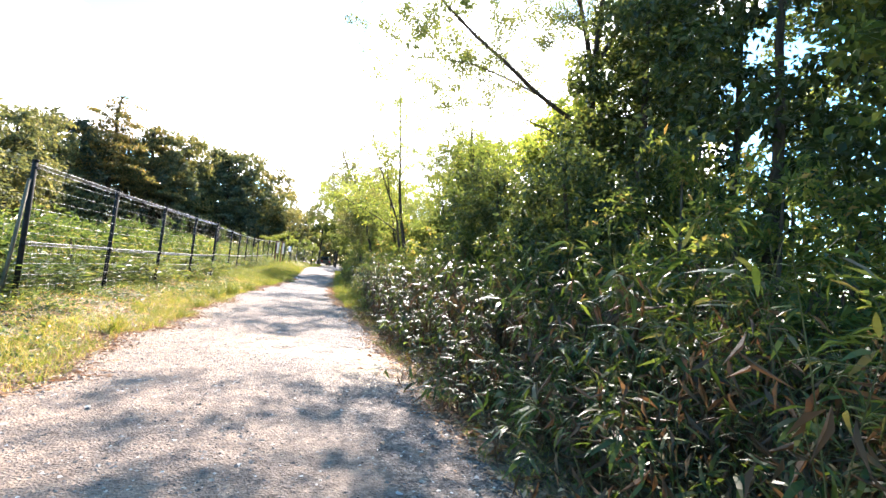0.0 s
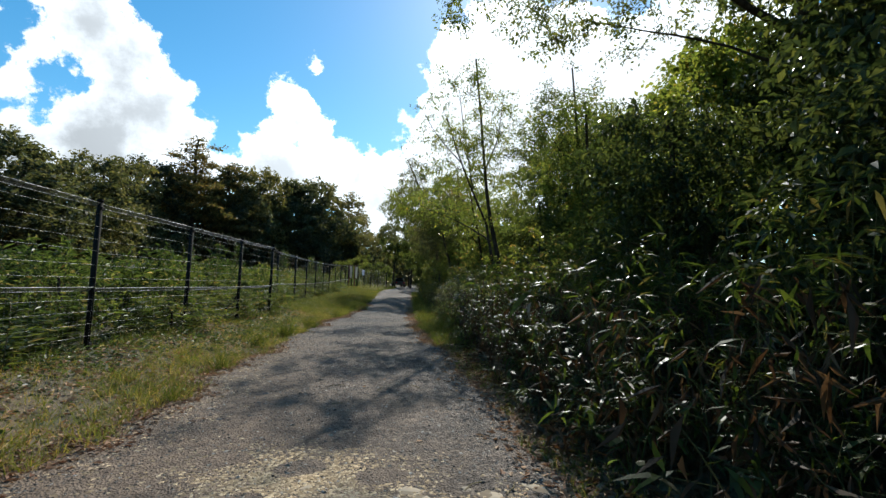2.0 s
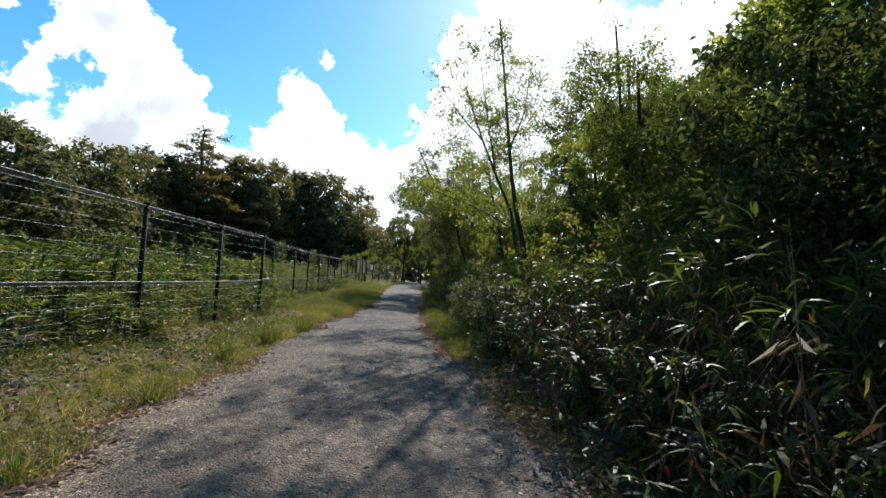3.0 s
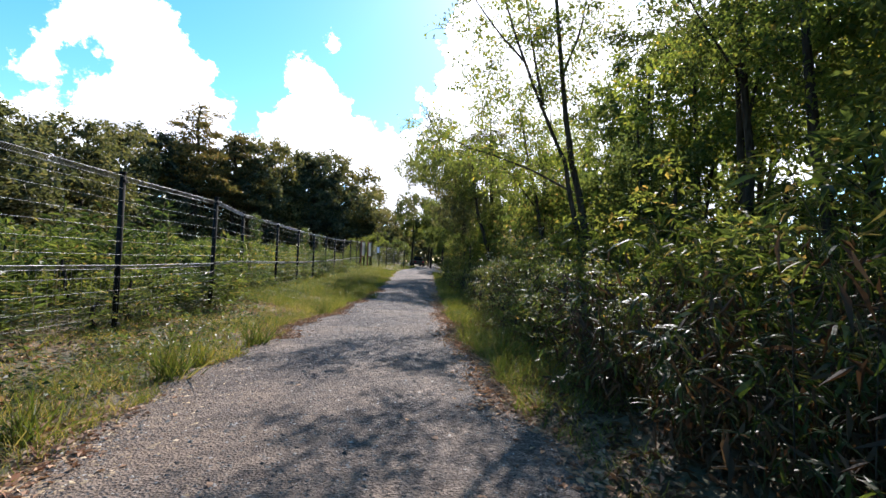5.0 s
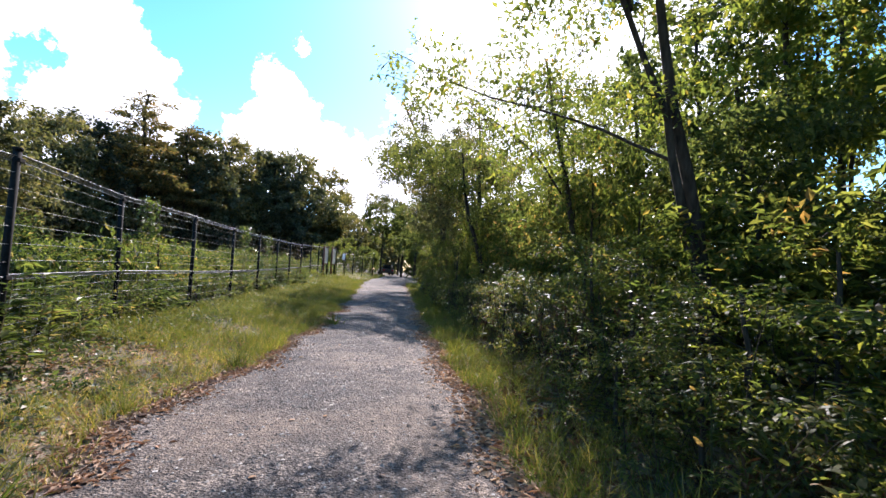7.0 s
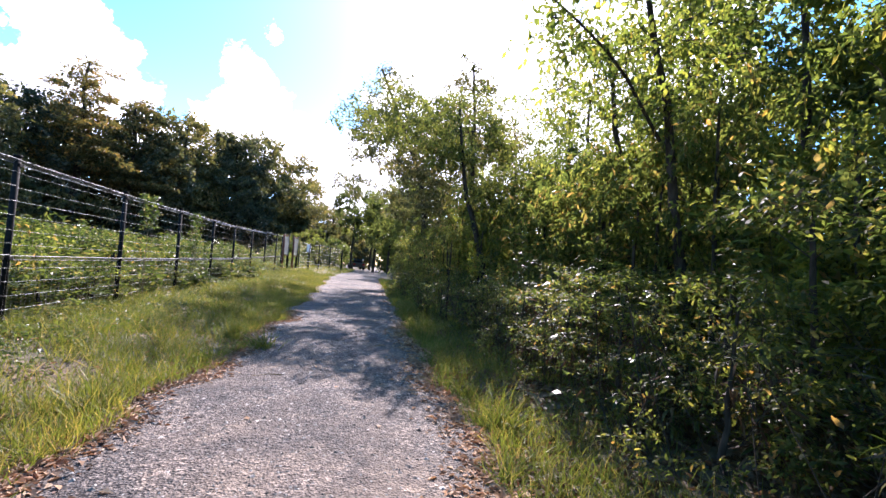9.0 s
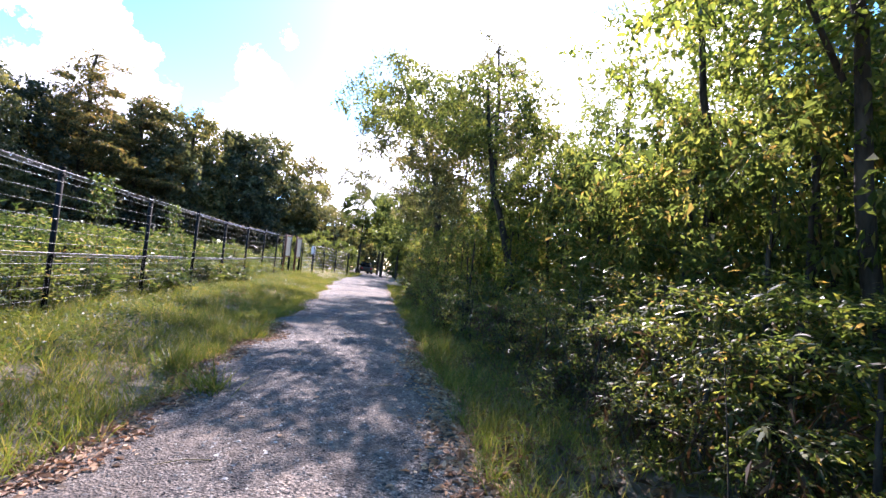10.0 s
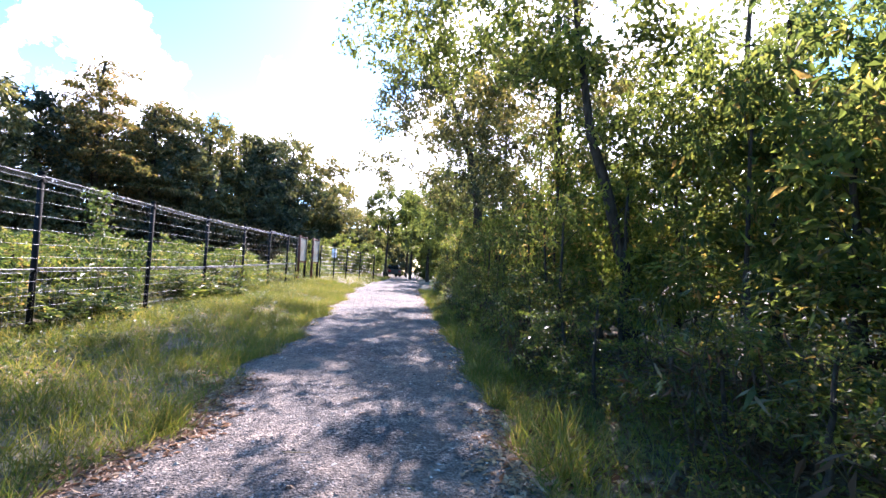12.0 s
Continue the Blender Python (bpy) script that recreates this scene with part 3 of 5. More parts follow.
    # dense trees behind the thicket
    spots = [(6.6, 5.4, 8.0, 2.2, 0), (8.4, 7.8, 10, 2.8, 0), (7.9, 10.6, 9.5, 2.1, 0), (9.4, 12.4, 10.0, 2.8, 0), (8.0, 13.9, 7.5, 2.0, 1), (10.6, 17.4, 9.0, 2.7, 1), (7.8, 23.8, 8.5, 2.2, 0), (9.0, 16.0, 8.5, 2.1, 1), (7.4, 20.8, 7.5, 2.0, 1), (6.2, 2.4, 7.5, 2.2, 0), (6.6, -2.0, 8.0, 2.4, 0), (10.5, 22.5, 9.0, 2.8, 1), (8.0, 27.0, 8.5, 2.5, 0), (6.4, 8.4, 9.0, 1.9, 0)]
    for k, (x, y, h, w, bare) in enumerate(spots):
        crowns = [((0, 0, 0.72 * h), (w, w, 0.24 * h)), ((0.3, -0.2, 0.9 * h), (w * 0.5, w * 0.5, 0.14 * h))]
        crowns.append(((0.5, 0.3, 0.56 * h), (w * 0.9, w * 0.7, 0.1 * h)) if bare else ((-0.4, -0.3, 0.42 * h), (w * 0.9, w * 0.9, 0.18 * h)))
        # trees from y 5 to 11 take the darkened leaf, standing in for deep shade
        tree("thicket_tree", "bare-stemmed broadleaf tree behind the thicket" if bare else "dense dark-green broadleaf tree behind the bamboo grass", (x, y, g(x, y)), [(0, 0, 0), (0.1, 0.1, 0.4 * h), (-0.15, 0, 0.92 * h)],
             crowns, 110 if bare else 135, 75, 0.15, M_YELLOW if bare else M_SHADED_TREE if 5 < y < 11 else M_TREE, 0.11, 0.5, 0.35 if bare else 0.2, [([(0.05, 0, 0.18 * h), (0.5, 0.2, 0.45 * h), (0.9, 0.3, 0.8 * h)], 0.07)] if bare else (), 20 + k, group="trees behind the thicket", slim=0.6, fine=False)
    # arching tree with turning leaves
    tree("arching_tree", "small tree with yellowing leaves arching over the verge", (5.0, 24.6, g(5.0, 24.6)), [(0, 0, 0), (-0.1, 0, 1.6), (-0.4, -0.1, 3.2), (-0.8, -0.2, 5.0)],
         [((-0.6, -0.2, 4.0), (1.7, 1.5, 1.0)), ((0.0, -0.4, 4.8), (1.6, 1.6, 0.9)), ((-0.2, 0, 2.5), (1.3, 1.4, 0.8)), ((0.8, -0.6, 3.6), (1.4, 1.4, 1.4))], 150, 72, 0.088, M_YELLOW, 0.08, 0.45, 0.25, (), 40, shape=T_LEAF, slim=0.42)
    tree("arching_tree", "small tree with yellowing leaves arching over the verge", (5.0, 14.6, g(5.0, 14.6)), [(0, 0, 0), (0, 0, 1.6), (-0.2, 0.1, 3.4), (-0.3, 0.1, 5.4)],
         [((-0.4, 0.1, 4.6), (1.5, 1.4, 1.2)), ((0.6, -0.3, 3.4), (1.5, 1.4, 1.0))], 115, 72, 0.095, M_YELLOW, 0.08, 0.45, 0.3, (), 41)
    tree("arching_tree", "sparse young tree with branches reaching over the lane", (3.9, 21.8, g(3.9, 21.8)), [(0, 0, 0), (-0.2, 0, 1.6), (-0.6, -0.1, 3.2), (-1.0, -0.1, 5.2)],
         [((-1.6, -0.2, 4.3), (1.5, 1.3, 0.9)), ((-0.8, 0, 3.4), (1.4, 1.2, 0.7)), ((-0.6, 0, 5.2), (1.1, 1.1, 0.8))], 85, 54, 0.085, M_YELLOW, 0.06, 0.45, 0.35, [([(-0.5, 0, 2.6), (-1.2, -0.1, 3.4), (-2.2, -0.2, 4.0), (-3.0, -0.2, 4.3)], 0.022)], 46, shape=T_LEAF)
    tree("arching_tree", "small tree with yellow-green leaves above the shrubs", (6.1, 17.4, g(6.1, 17.4)), [(0, 0, 0), (0, 0, 2.0), (-0.2, -0.1, 4.4), (-0.3, -0.1, 6.8)],
         [((-0.3, -0.1, 5.4), (1.5, 1.4, 1.5)), ((0.6, -0.5, 4.2), (2.0, 1.8, 0.9))], 130, 69, 0.09, M_YELLOW, 0.08, 0.45, 0.3, (), 42)
    # small dense trees standing in the thicket
    for k, (x, y, h, w) in enumerate([(5.0, 12.4, 4.3, 1.5), (3.9, 9.8, 3.7, 1.25), (3.8, 6.6, 3.3, 1.15), (5.2, 19.4, 4.4, 1.4), (5.7, 28.4, 5.0, 1.6)]):
        # the two below y 11 carry shade in their leaf colour too
        tree("thicket_tree", "low dense broadleaf tree standing in the thicket", (x, y, g(x, y)), [(0, 0, 0), (0.1, 0, 0.4 * h), (-0.1, 0.1, 0.93 * h)],
             [((0, 0, 0.68 * h), (w, w, 0.3 * h)), ((-0.2, -0.2, 0.4 * h), (w * 0.9, w * 0.9, 0.25 * h))], 130, 66, 0.11, M_SHADED_TREE if y < 11 else M_TREE, 0.07, 0.42, 0.2, (), 50 + k, group="trees behind the thicket", fine=False)
    # leaning tree and tall trees further along
    tree("leaning_tree", "leaning broadleaf tree with glossy leaves and dark trunk", (3.9, 29.2, g(3.9, 29.2)), [(0, 0, 0), (-0.5, -0.3, 1.6), (-1.0, -0.4, 3.1), (-1.3, -0.4, 5.2)],
         [((-1.1, -0.3, 4.6), (1.4, 1.4, 1.1)), ((-0.3, 0, 3.5), (1.6, 1.5, 0.9)), ((0.9, 0, 3.0), (1.5, 1.5, 1.0)), ((-2.1, 1.4, 5.1), (1.6, 1.6, 0.9)), ((-3.0, 2.6, 5.7), (1.7, 1.7, 0.9))], 245, 57, 0.115, M_TREE, 0.09, 0.45, 0.3, (), 43)
    tree("tall_tree", "tall broadleaf tree with a ragged upright crown", (4.5, 33.6, g(4.5, 33.6)), [(0, 0, 0), (-0.1, 0, 3), (-0.2, 0, 6), (-0.4, 0, 8.6)],
         [((-0.5, 0, 7.0), (1.2, 1.2, 1.9)), ((-0.5, 0, 5.4), (2.0, 1.6, 1.3)), ((-0.6, 0, 3.4), (1.8, 1.5, 1.2)), ((1.0, 0, 5.8), (1.0, 1.0, 0.8)), ((-2.4, 0.2, 4.9), (1.2, 1.5, 1.0))], 215, 54, 0.13, M_FAR, 0.11, 0.45, 0.25, (), 44)
    tree("tall_tree", "tall broadleaf tree with a ragged crown over the lane", (3.7, 40.0, g(3.7, 40)), [(0, 0, 0), (-0.1, 0, 4), (-1.0, 0, 7), (-2.7, -0.2, 10.5)],
         [((-2.2, -0.2, 8.9), (1.2, 1.3, 1.8)), ((-1.6, 0, 6.8), (2.8, 2.0, 1.6)), ((-3.4, 0, 4.9), (1.1, 1.2, 0.9)), ((0.6, 0, 8.0), (1.6, 1.5, 1.6)), ((-0.4, 0, 4.2), (2.2, 1.8, 1.2))], 290, 57, 0.16, M_FAR, 0.17, 0.55, 0.25, (), 45)
    for k, (x, y, h, w) in enumerate([(5.8, 44.0, 9.0, 2.4), (5.2, 50, 8.0, 2.2), (7.5, 37.5, 8.0, 2.4), (6.2, 57, 9, 2.6), (4.3, 52.5, 8.5, 2.0), (3.9, 60, 8.5, 2.3), (8.2, 32.0, 8.0, 2.4), (9, 48, 10, 3)]):
        tree("roadside_wood_tree", "shaded broadleaf tree in the roadside wood", (x, y, g(x, y)), [(0, 0, 0), (0, 0.1, 0.4 * h), (-0.15, 0, 0.92 * h)],
             [((0, 0, 0.7 * h), (w, w, 0.28 * h)), ((-0.3, -0.3, 0.42 * h), (w * 0.9, w * 0.9, 0.2 * h))], 90, 66, 0.17, M_TREE, 0.13, 0.6, 0.2, (), 60 + k, group="trees of the roadside wood", fine=False)


def wood_behind_thicket():
    """The wood goes on behind the thicket: a ragged line of broadleaf trees with leafy feet."""
    r = np.random.default_rng(19)
    protos = [tree("wood_tree", "shaded broadleaf tree in the wood behind the thicket", (0, 0, 0), [(0, 0, 0), (0.2, 0.1, 3.0), (-0.1, 0, 7.4)],
                   [((0, 0, 6.0), (2.3, 2.3, 1.9)), ((0.3, 0.2, 3.4), (2.2, 2.2, 1.2)), ((-0.3, -0.2, 1.4), (1.9, 1.9, 1.2))], 105, 48, 0.2, M_TREE, 0.12, 0.6, 0.1, (), 95 + k, group="trees of the wood behind", slim=0.6, fine=False) for k in range(2)]
    for k, y in enumerate(np.arange(-4.0, 46.0, 3.1)):
        x = 13.6 + 1.6 * (k % 2) + r.uniform(-0.6, 0.6)
        f = r.uniform(0.85, 1.15)
        m = pose(x, y, float(ground_z(x, y)) - 0.05, 0, 0, r.uniform(0, 360)) @ Matrix.Diagonal((f, f, f * r.uniform(0.85, 1.1), 1))
        c = copy_thing(protos[k % 2], m)
        c.matrix_basis = m
    for t in protos:
        for o in list(t.children_recursive) + [t]:
            bpy.data.objects.remove(o)


def lane_end_trees():
    for k, (x, y, h, w) in enumerate([(2.9, 67, 8.5, 1.3), (0.6, 76, 11.0, 2.6), (3.2, 80, 10.5, 2.4), (5.6, 74, 10, 2.4), (6.0, 64, 8.5, 2.0)]):
        tree("lane_end_tree", "tall thin-trunked tree closing the lane's far end", (x, y, float(ground_z(x, y)) - 0.05), [(0, 0, 0), (0.1, 0, 0.5 * h), (0, 0, 0.95 * h)],
             [((0, 0, 0.72 * h), (w, w, 0.28 * h)), ((0.4, 0, 0.48 * h), (w * 0.9, w * 0.9, 0.17 * h))], 90, 54, 0.3, M_TREE, 0.12, 0.7, 0.3, (), 70 + k, group="trees at the lane's end", slim=0.6, fine=False)
    for k, (x, y, h, w) in enumerate([(4.4, 66, 4.5, 1.2), (5.2, 69, 5.5, 1.4), (5.0, 60.5, 4.0, 1.2), (-1.4, 79, 4.0, 1.8), (-4.6, 80, 5.0, 2.2), (4.8, 74, 3.8, 1.2), (-3.4, 72, 3.0, 1.6), (-0.9, 86, 3.6, 1.9), (-6.8, 74, 3.6, 2.0), (6.4, 80, 4.0, 1.8)]):
        tree("lane_end_bush", "dark tall bush at the lane's far end", (x, y, float(ground_z(x, y)) - 0.05), [(0, 0, 0), (0.1, 0, 0.5 * h), (0, 0, 0.9 * h)],
             [((0, 0, 0.5 * h), (w, w, 0.5 * h))], 60, 54, 0.22, M_TREE, 0.06, 0.5, 0.1, (), 76 + k, "bush", "bushes at the lane's end", slim=0.6, fine=False)


right_trees()
wood_behind_thicket()
lane_end_trees()


# ---- far wood behind the field ----
def far_wood():
    protos = []
    for k in range(3):
        h, w = 15.0, 4.6
        t = tree("woodland_tree", "dark rounded broadleaf tree at the wood's edge", (0, 0, 0), [(0, 0, 0), (0.2, 0, 6), (0, 0.1, 13.5)],
                 [((0.3, 0, 11.2), (w * 0.75, w * 0.75, 3.4)), ((-0.5, 0.2, 7.5), (w, w, 3.2)), ((0.6, -0.4, 4.5), (w * 0.95, w * 0.95, 2.3)), ((1.6 - k, 0.5, 13.2), (1.8, 1.8, 1.4))], 165, 51, 0.41, M_FAR, 0.26, 1.1, 0.15, (), 80 + k, group="trees of the far wood", slim=0.6, fine=False)
        protos.append(t)
    pine = tree("pine", "tall pine with layered flat branches and brownish needles", (0, 0, 0), [(0, 0, 0), (0.3, 0, 9), (0.5, 0.1, 18)],
                [((0.3 + 0.6 * math.sin(i * 2.4), 0.5 * math.cos(i * 2.4), 8 + i * 1.15), (4.4 - 0.36 * i, 4.0 - 0.33 * i, 0.45)) for i in range(9)], 190, 60, 0.4, M_PINE, 0.26, 1.0, 0.35, (), 90, group="trees of the far wood", slim=0.3, flat=0.3, fine=False)
    # bearing from the path's start, distance, height of the top
    spots = [(-58, 34, 10, 0), (-50, 36, 10.5, 1), (-43, 40, 11.5, 2), (-39.5, 47, 13, 0), (-37, 42, 11.5, 1), (-34, 54, 12.5, 2), (-31, 52, 11.0, 0), (-28.5, 64, 13.5, 1), (-26, 70, 15, 0), (-23, 72, 19.6, 3), (-19, 74, 17.0, 3), (-18, 76, 17, 1),
             (-15.5, 80, 18, 2), (-13, 86, 18.2, 0), (-11, 84, 17.5, 1), (-8.8, 88, 19.2, 2), (-6.8, 92, 17.5, 0), (-4.8, 100, 15.5, 1), (-2.6, 105, 14.5, 2), (-0.6, 110, 14.5, 0), (1.2, 112, 12, 1),
             (-64, 30, 10, 2), (-25, 84, 17, 2), (-36, 62, 14, 0), (-30, 72, 14.5, 2), (-17, 92, 17, 0), (-45, 52, 13, 1), (-54, 46, 12.5, 0), (7.4, 100, 13, 2), (10.5, 90, 14, 1), (14, 80, 13, 0), (-3.8, 90, 12, 0), (-1.6, 93, 11.5, 2), (-21, 86, 17, 1), (-12.2, 98, 18, 2)]
    r = np.random.default_rng(5)
    for k, (b, d, h, kind) in enumerate(spots):
        x, y = d * math.sin(radians(b)), 4.9 + d * math.cos(radians(b))
        src = pine if kind == 3 else protos[kind]
        tall = 18.6 if kind == 3 else 15.0
        h *= 1.02 if kind == 3 else 1.05 if -34 < b < -4 else 0.86
        f = h / tall
        wide = 1.35 if kind == 3 else 1.0
        m = pose(x, y, float(ground_z(x, y)) - 0.1, 0, 0, r.uniform(0, 360)) @ Matrix.Diagonal((wide, wide, 1, 1)) @ Matrix.Diagonal((max(f, 0.85) * r.uniform(0.95, 1.2), max(f, 0.85) * r.uniform(0.95, 1.2), f, 1))
        c = copy_thing(src, m)
        c.matrix_basis = m
    for t in protos + [pine]:
        for o in list(t.children_recursive) + [t]:
            bpy.data.objects.remove(o)


far_wood()


# ---- bamboo grass thicket and shrubs along the lane ----
T_REED = (np.array([(0, 0, 0), (0.4, 0.5, 0.02), (1, 0, -0.22), (0.4, -0.5, 0.02)]), np.array([(0, 1, 2), (0, 2, 3)]))


def bamboo_clump(seed, height, width, culms=15, lean=0.35, shape=T_LANCE, longest=0.27):
    """A clump of dwarf bamboo: thin canes with fans of long pointed leaves, withered ones hanging low."""
    r = np.random.default_rng(seed)
    thing = tagged(new("bamboo_grass"), "dense clump of dwarf bamboo with long pointed leaves", "bamboo", "bamboo grass along the lane")
    lines, P, D, PD = [], [], [], []
    for _ in range(culms):
        a = np.array([*r.normal(scale=width * 0.3, size=2), 0])
        h = height * r.uniform(0.5, 1.08)
        out = np.array([*(a[:2] * 0.5 + r.normal(scale=lean * 0.75, size=2)), h]) + a * (1, 1, 0)
        q = bend(a, out, 0, 5) + np.linspace(0, 1, 5)[:, None] ** 2 * np.array([*r.normal(scale=0.16, size=2), -0.08])
        lines.append((q, np.linspace(0.0042, 0.0018, 5)))
        for s in r.uniform(0.3, 1.0, int(r.integers(5, 9))):
            c = np.array([np.interp(s, np.linspace(0, 1, 5), q[:, i]) for i in range(3)])
            side = unit(np.array([*r.normal(size=2), r.uniform(-0.1, 0.6)]))
            tip = c + side * r.uniform(0.05, 0.2)
            lines.append((np.array([c, tip]), np.array([0.0022, 0.0014])))
            f = int(r.integers(3, 7))
            P.append(np.repeat(tip[None], f, 0) + r.normal(scale=0.012, size=(f, 3)))
            D.append(side * 0.9 + r.normal(scale=0.6, size=(f, 3)) + (0, 0, -0.3))
        # withered leaves, set thick and dark so they also imitate the clump's inner shade
        m = int(r.integers(16, 28))
        t = r.uniform(0.04, 0.75, (m, 1))
        PD.append(q[0] + (q[-1] - q[0]) * t + r.normal(scale=0.07, size=(m, 3)) * (1, 1, 0.4))
    P, D, PD = np.concatenate(P), np.concatenate(D), np.concatenate(PD)
    n, k = len(P), len(PD)
    L = r.uniform(0.4, 1.0, n) * longest
    tagged(part("cane", tubes("cane", lines, M_CANE, 3), M_CANE, thing), kind="stuff")
    part("foliage", leaves("foliage", shape, P, D, sphere_dirs(n, r) * 0.55 + (0, 0, 1.0), L, L * r.uniform(0.12, 0.18, n), M_BAMBOO), M_BAMBOO, thing)
    L = r.uniform(0.09, 0.22, k)
    part("withered_foliage", leaves("withered_foliage", T_REED, PD, r.normal(scale=0.5, size=(k, 3)) + (0, 0, -0.8), sphere_dirs(k, r), L, L * 0.13, M_DRY), M_DRY, thing, "brown withered leaves hanging low")
    return thing


def shrub(seed, height, width, mat, n_leaf=1750, size=0.097, label="dense leafy roadside shrub", group="shrubs along the lane", name="shrub", shape=T_OVAL, slim=0.42):
    h, w = height, width
    return tree(name, label, (0, 0, 0), [(0, 0, 0), (0.05, 0, 0.3 * h), (0, 0.05, 0.85 * h)],
                [((0, 0, 0.62 * h), (w, w, 0.38 * h)), ((0.1, -0.1, 0.3 * h), (w * 0.95, w * 0.95, 0.28 * h)), ((-0.1, 0.15, 0.86 * h), (w * 0.55, w * 0.55, 0.2 * h))],
                max(30, n_leaf // 45), 45, size, mat, 0.03, 0.26, 0.1, (), seed, "shrub", group, fine=False, shape=shape, slim=slim)


def clear(things):
    for t in things:
        for o in list(t.children_recursive) + [t]:
            bpy.data.objects.remove(o)


def plant(src, x, y, turn, f=(1, 1, 1), sink=0.03):
    m = pose(x, y, float(ground_z(x, y)) - sink, 0, 0, turn) @ Matrix.Diagonal((*f, 1))
    c = copy_thing(src, m)
    c.matrix_basis = m
    return c


def thicket():
    r = np.random.default_rng(11)
    bam = [bamboo_clump(100 + k, 1.75, 0.8, 17, 0.35, T_LANCE, 0.175) for k in range(5)]
    back = [bamboo_clump(105 + k, 1.75, 0.85, 17, 0.35, T_REED, 0.175) for k in range(3)]
    low = [bamboo_clump(110 + k, 0.95, 0.7, 11, 0.5, T_LANCE, 0.22) for k in range(3)]
    shr = [shrub(120 + k, 2.4, 0.95, M_SHRUB) for k in range(3)]
    front = [shrub(140 + k, 2.4, 0.95, M_YELLOW if k == 2 else M_SHRUB, 2100, 0.078, shape=T_LEAF, slim=0.34) for k in range(3)]
    fill = [shrub(150 + k, 2.4, 0.95, M_SHRUB, 1500, 0.1, "tall dense shrub deep in the thicket", "shrubs deep in the thicket", "thicket_shrub") for k in range(2)]
    yel = [shrub(130 + k, 2.4, 0.95, M_YELLOW) for k in range(2)]
    for y in np.arange(-3.0, 45.0, 0.7):
        e = float(right_edge(y))
        near = 0.5 if y < 13 else 0.85 if 17 < y < 27 else 0.5
        bamboo = y < 14
        if y > 14 and r.random() < 0.65:
            plant(front[int(r.integers(3))], e + near + 0.35, y + r.uniform(-0.2, 0.2), r.uniform(0, 360), (0.6, 0.6, r.uniform(0.3, 0.5)))
        else:
            plant(low[int(r.integers(3))], e + near + r.uniform(0.0, 0.3) + (0.15 if y > 11 else 0), y + r.uniform(-0.2, 0.2), r.uniform(0, 360), (0.9, 0.9, r.uniform(0.6, 1.0)) if y < 11 else (0.7, 0.7, r.uniform(0.5, 0.8)))
        for row in range(3 if y < 24 else 2):
            x = e + near + 0.55 + row * 0.85 + r.uniform(-0.2, 0.2)
            yy = y + r.uniform(-0.3, 0.3)
            g = r.uniform(0.75, 1.12) * (1 + 0.16 * row) * (0.5 if row == 0 and 20 < y < 28 else 1.0)
            if bamboo and (row < 2 or r.random() < 0.5):
                plant(bam[int(r.integers(5))] if row == 0 else back[int(r.integers(3))], x, yy, r.uniform(0, 360), (1.05, 1.05, g))
            elif r.random() < 0.8:
                s = front[int(r.integers(3))] if row == 0 else yel[int(r.integers(2))] if r.random() < 0.4 and y > 12 else shr[int(r.integers(3))]
                g *= 0.62 if 12 < y < 19.5 else 1.0
                plant(s, x + (0.5 if 19.5 < y < 28 else 0.25), yy, r.uniform(0, 360), (0.9, 0.9, g * (1.1 if y > 18 else 0.85)))
    # bamboo grass scattered in front of the shrubs
    q = np.random.default_rng(77)
    for y in np.arange(16.5, 34.0, 0.8):
        if q.random() < 0.6:
            plant(bam[int(q.integers(5))], float(right_edge(y)) + (1.25 if 17 < y < 27 else 0.95) + q.uniform(0, 0.35), y + q.uniform(-0.3, 0.3), q.uniform(0, 360), (0.85, 0.85, q.uniform(0.55, 0.85)))
    # taller shrubs that close the thicket behind
    for y in np.arange(-3.0, 47.0, 1.35):
        for k in range(3):
            plant(fill[int(r.integers(2))], float(right_edge(y)) + 3.3 + 1.7 * k + r.uniform(-0.4, 0.4), y + r.uniform(-0.5, 0.5), r.uniform(0, 360), (1.5, 1.5, r.uniform(1.0, 1.45) * (0.76 if 12.5 < y < 16.8 else 0.85 if 16.8 <= y < 20.5 else 0.8 if y <= 12.5 else 1.0)))
    clear(bam + back + low + shr + yel + front + fill)


thicket()


# ---- fence ----
POSTS = [(-3.97, 7.85), (-3.9, 10.5), (-3.75, 13.02), (-3.6, 15.55), (-3.5, 18.1), (-3.95, 20.9), (-3.85, 23.45), (-3.9, 26.3), (-3.92, 29.2), (-3.9, 31.9), (-3.88, 34.5), (-3.8, 37.2), (-3.7, 39.8), (-3.58, 42.3), (-3.5, 43.9)]
FENCE_H = 1.97


def cyl(r, a, b, sides=10, mat=M_POST, name="post", cap=True):
    bm = bmesh.new()
    a, b = Vector(a), Vector(b)
    m = Matrix.Translation((a + b) / 2) @ (b - a).to_track_quat("Z", "Y").to_matrix().to_4x4()
    bmesh.ops.create_cone(bm, cap_ends=cap, segments=sides, radius1=r, radius2=r, depth=(b - a).length, matrix=m)
    for f in bm.faces:
        f.smooth = len(f.verts) == 4
    return bm


def to_mesh(bm, name, mat):
    me = bpy.data.meshes.new(name)
    bm.to_mesh(me)
    bm.free()
    me.materials.append(mat)
    return me


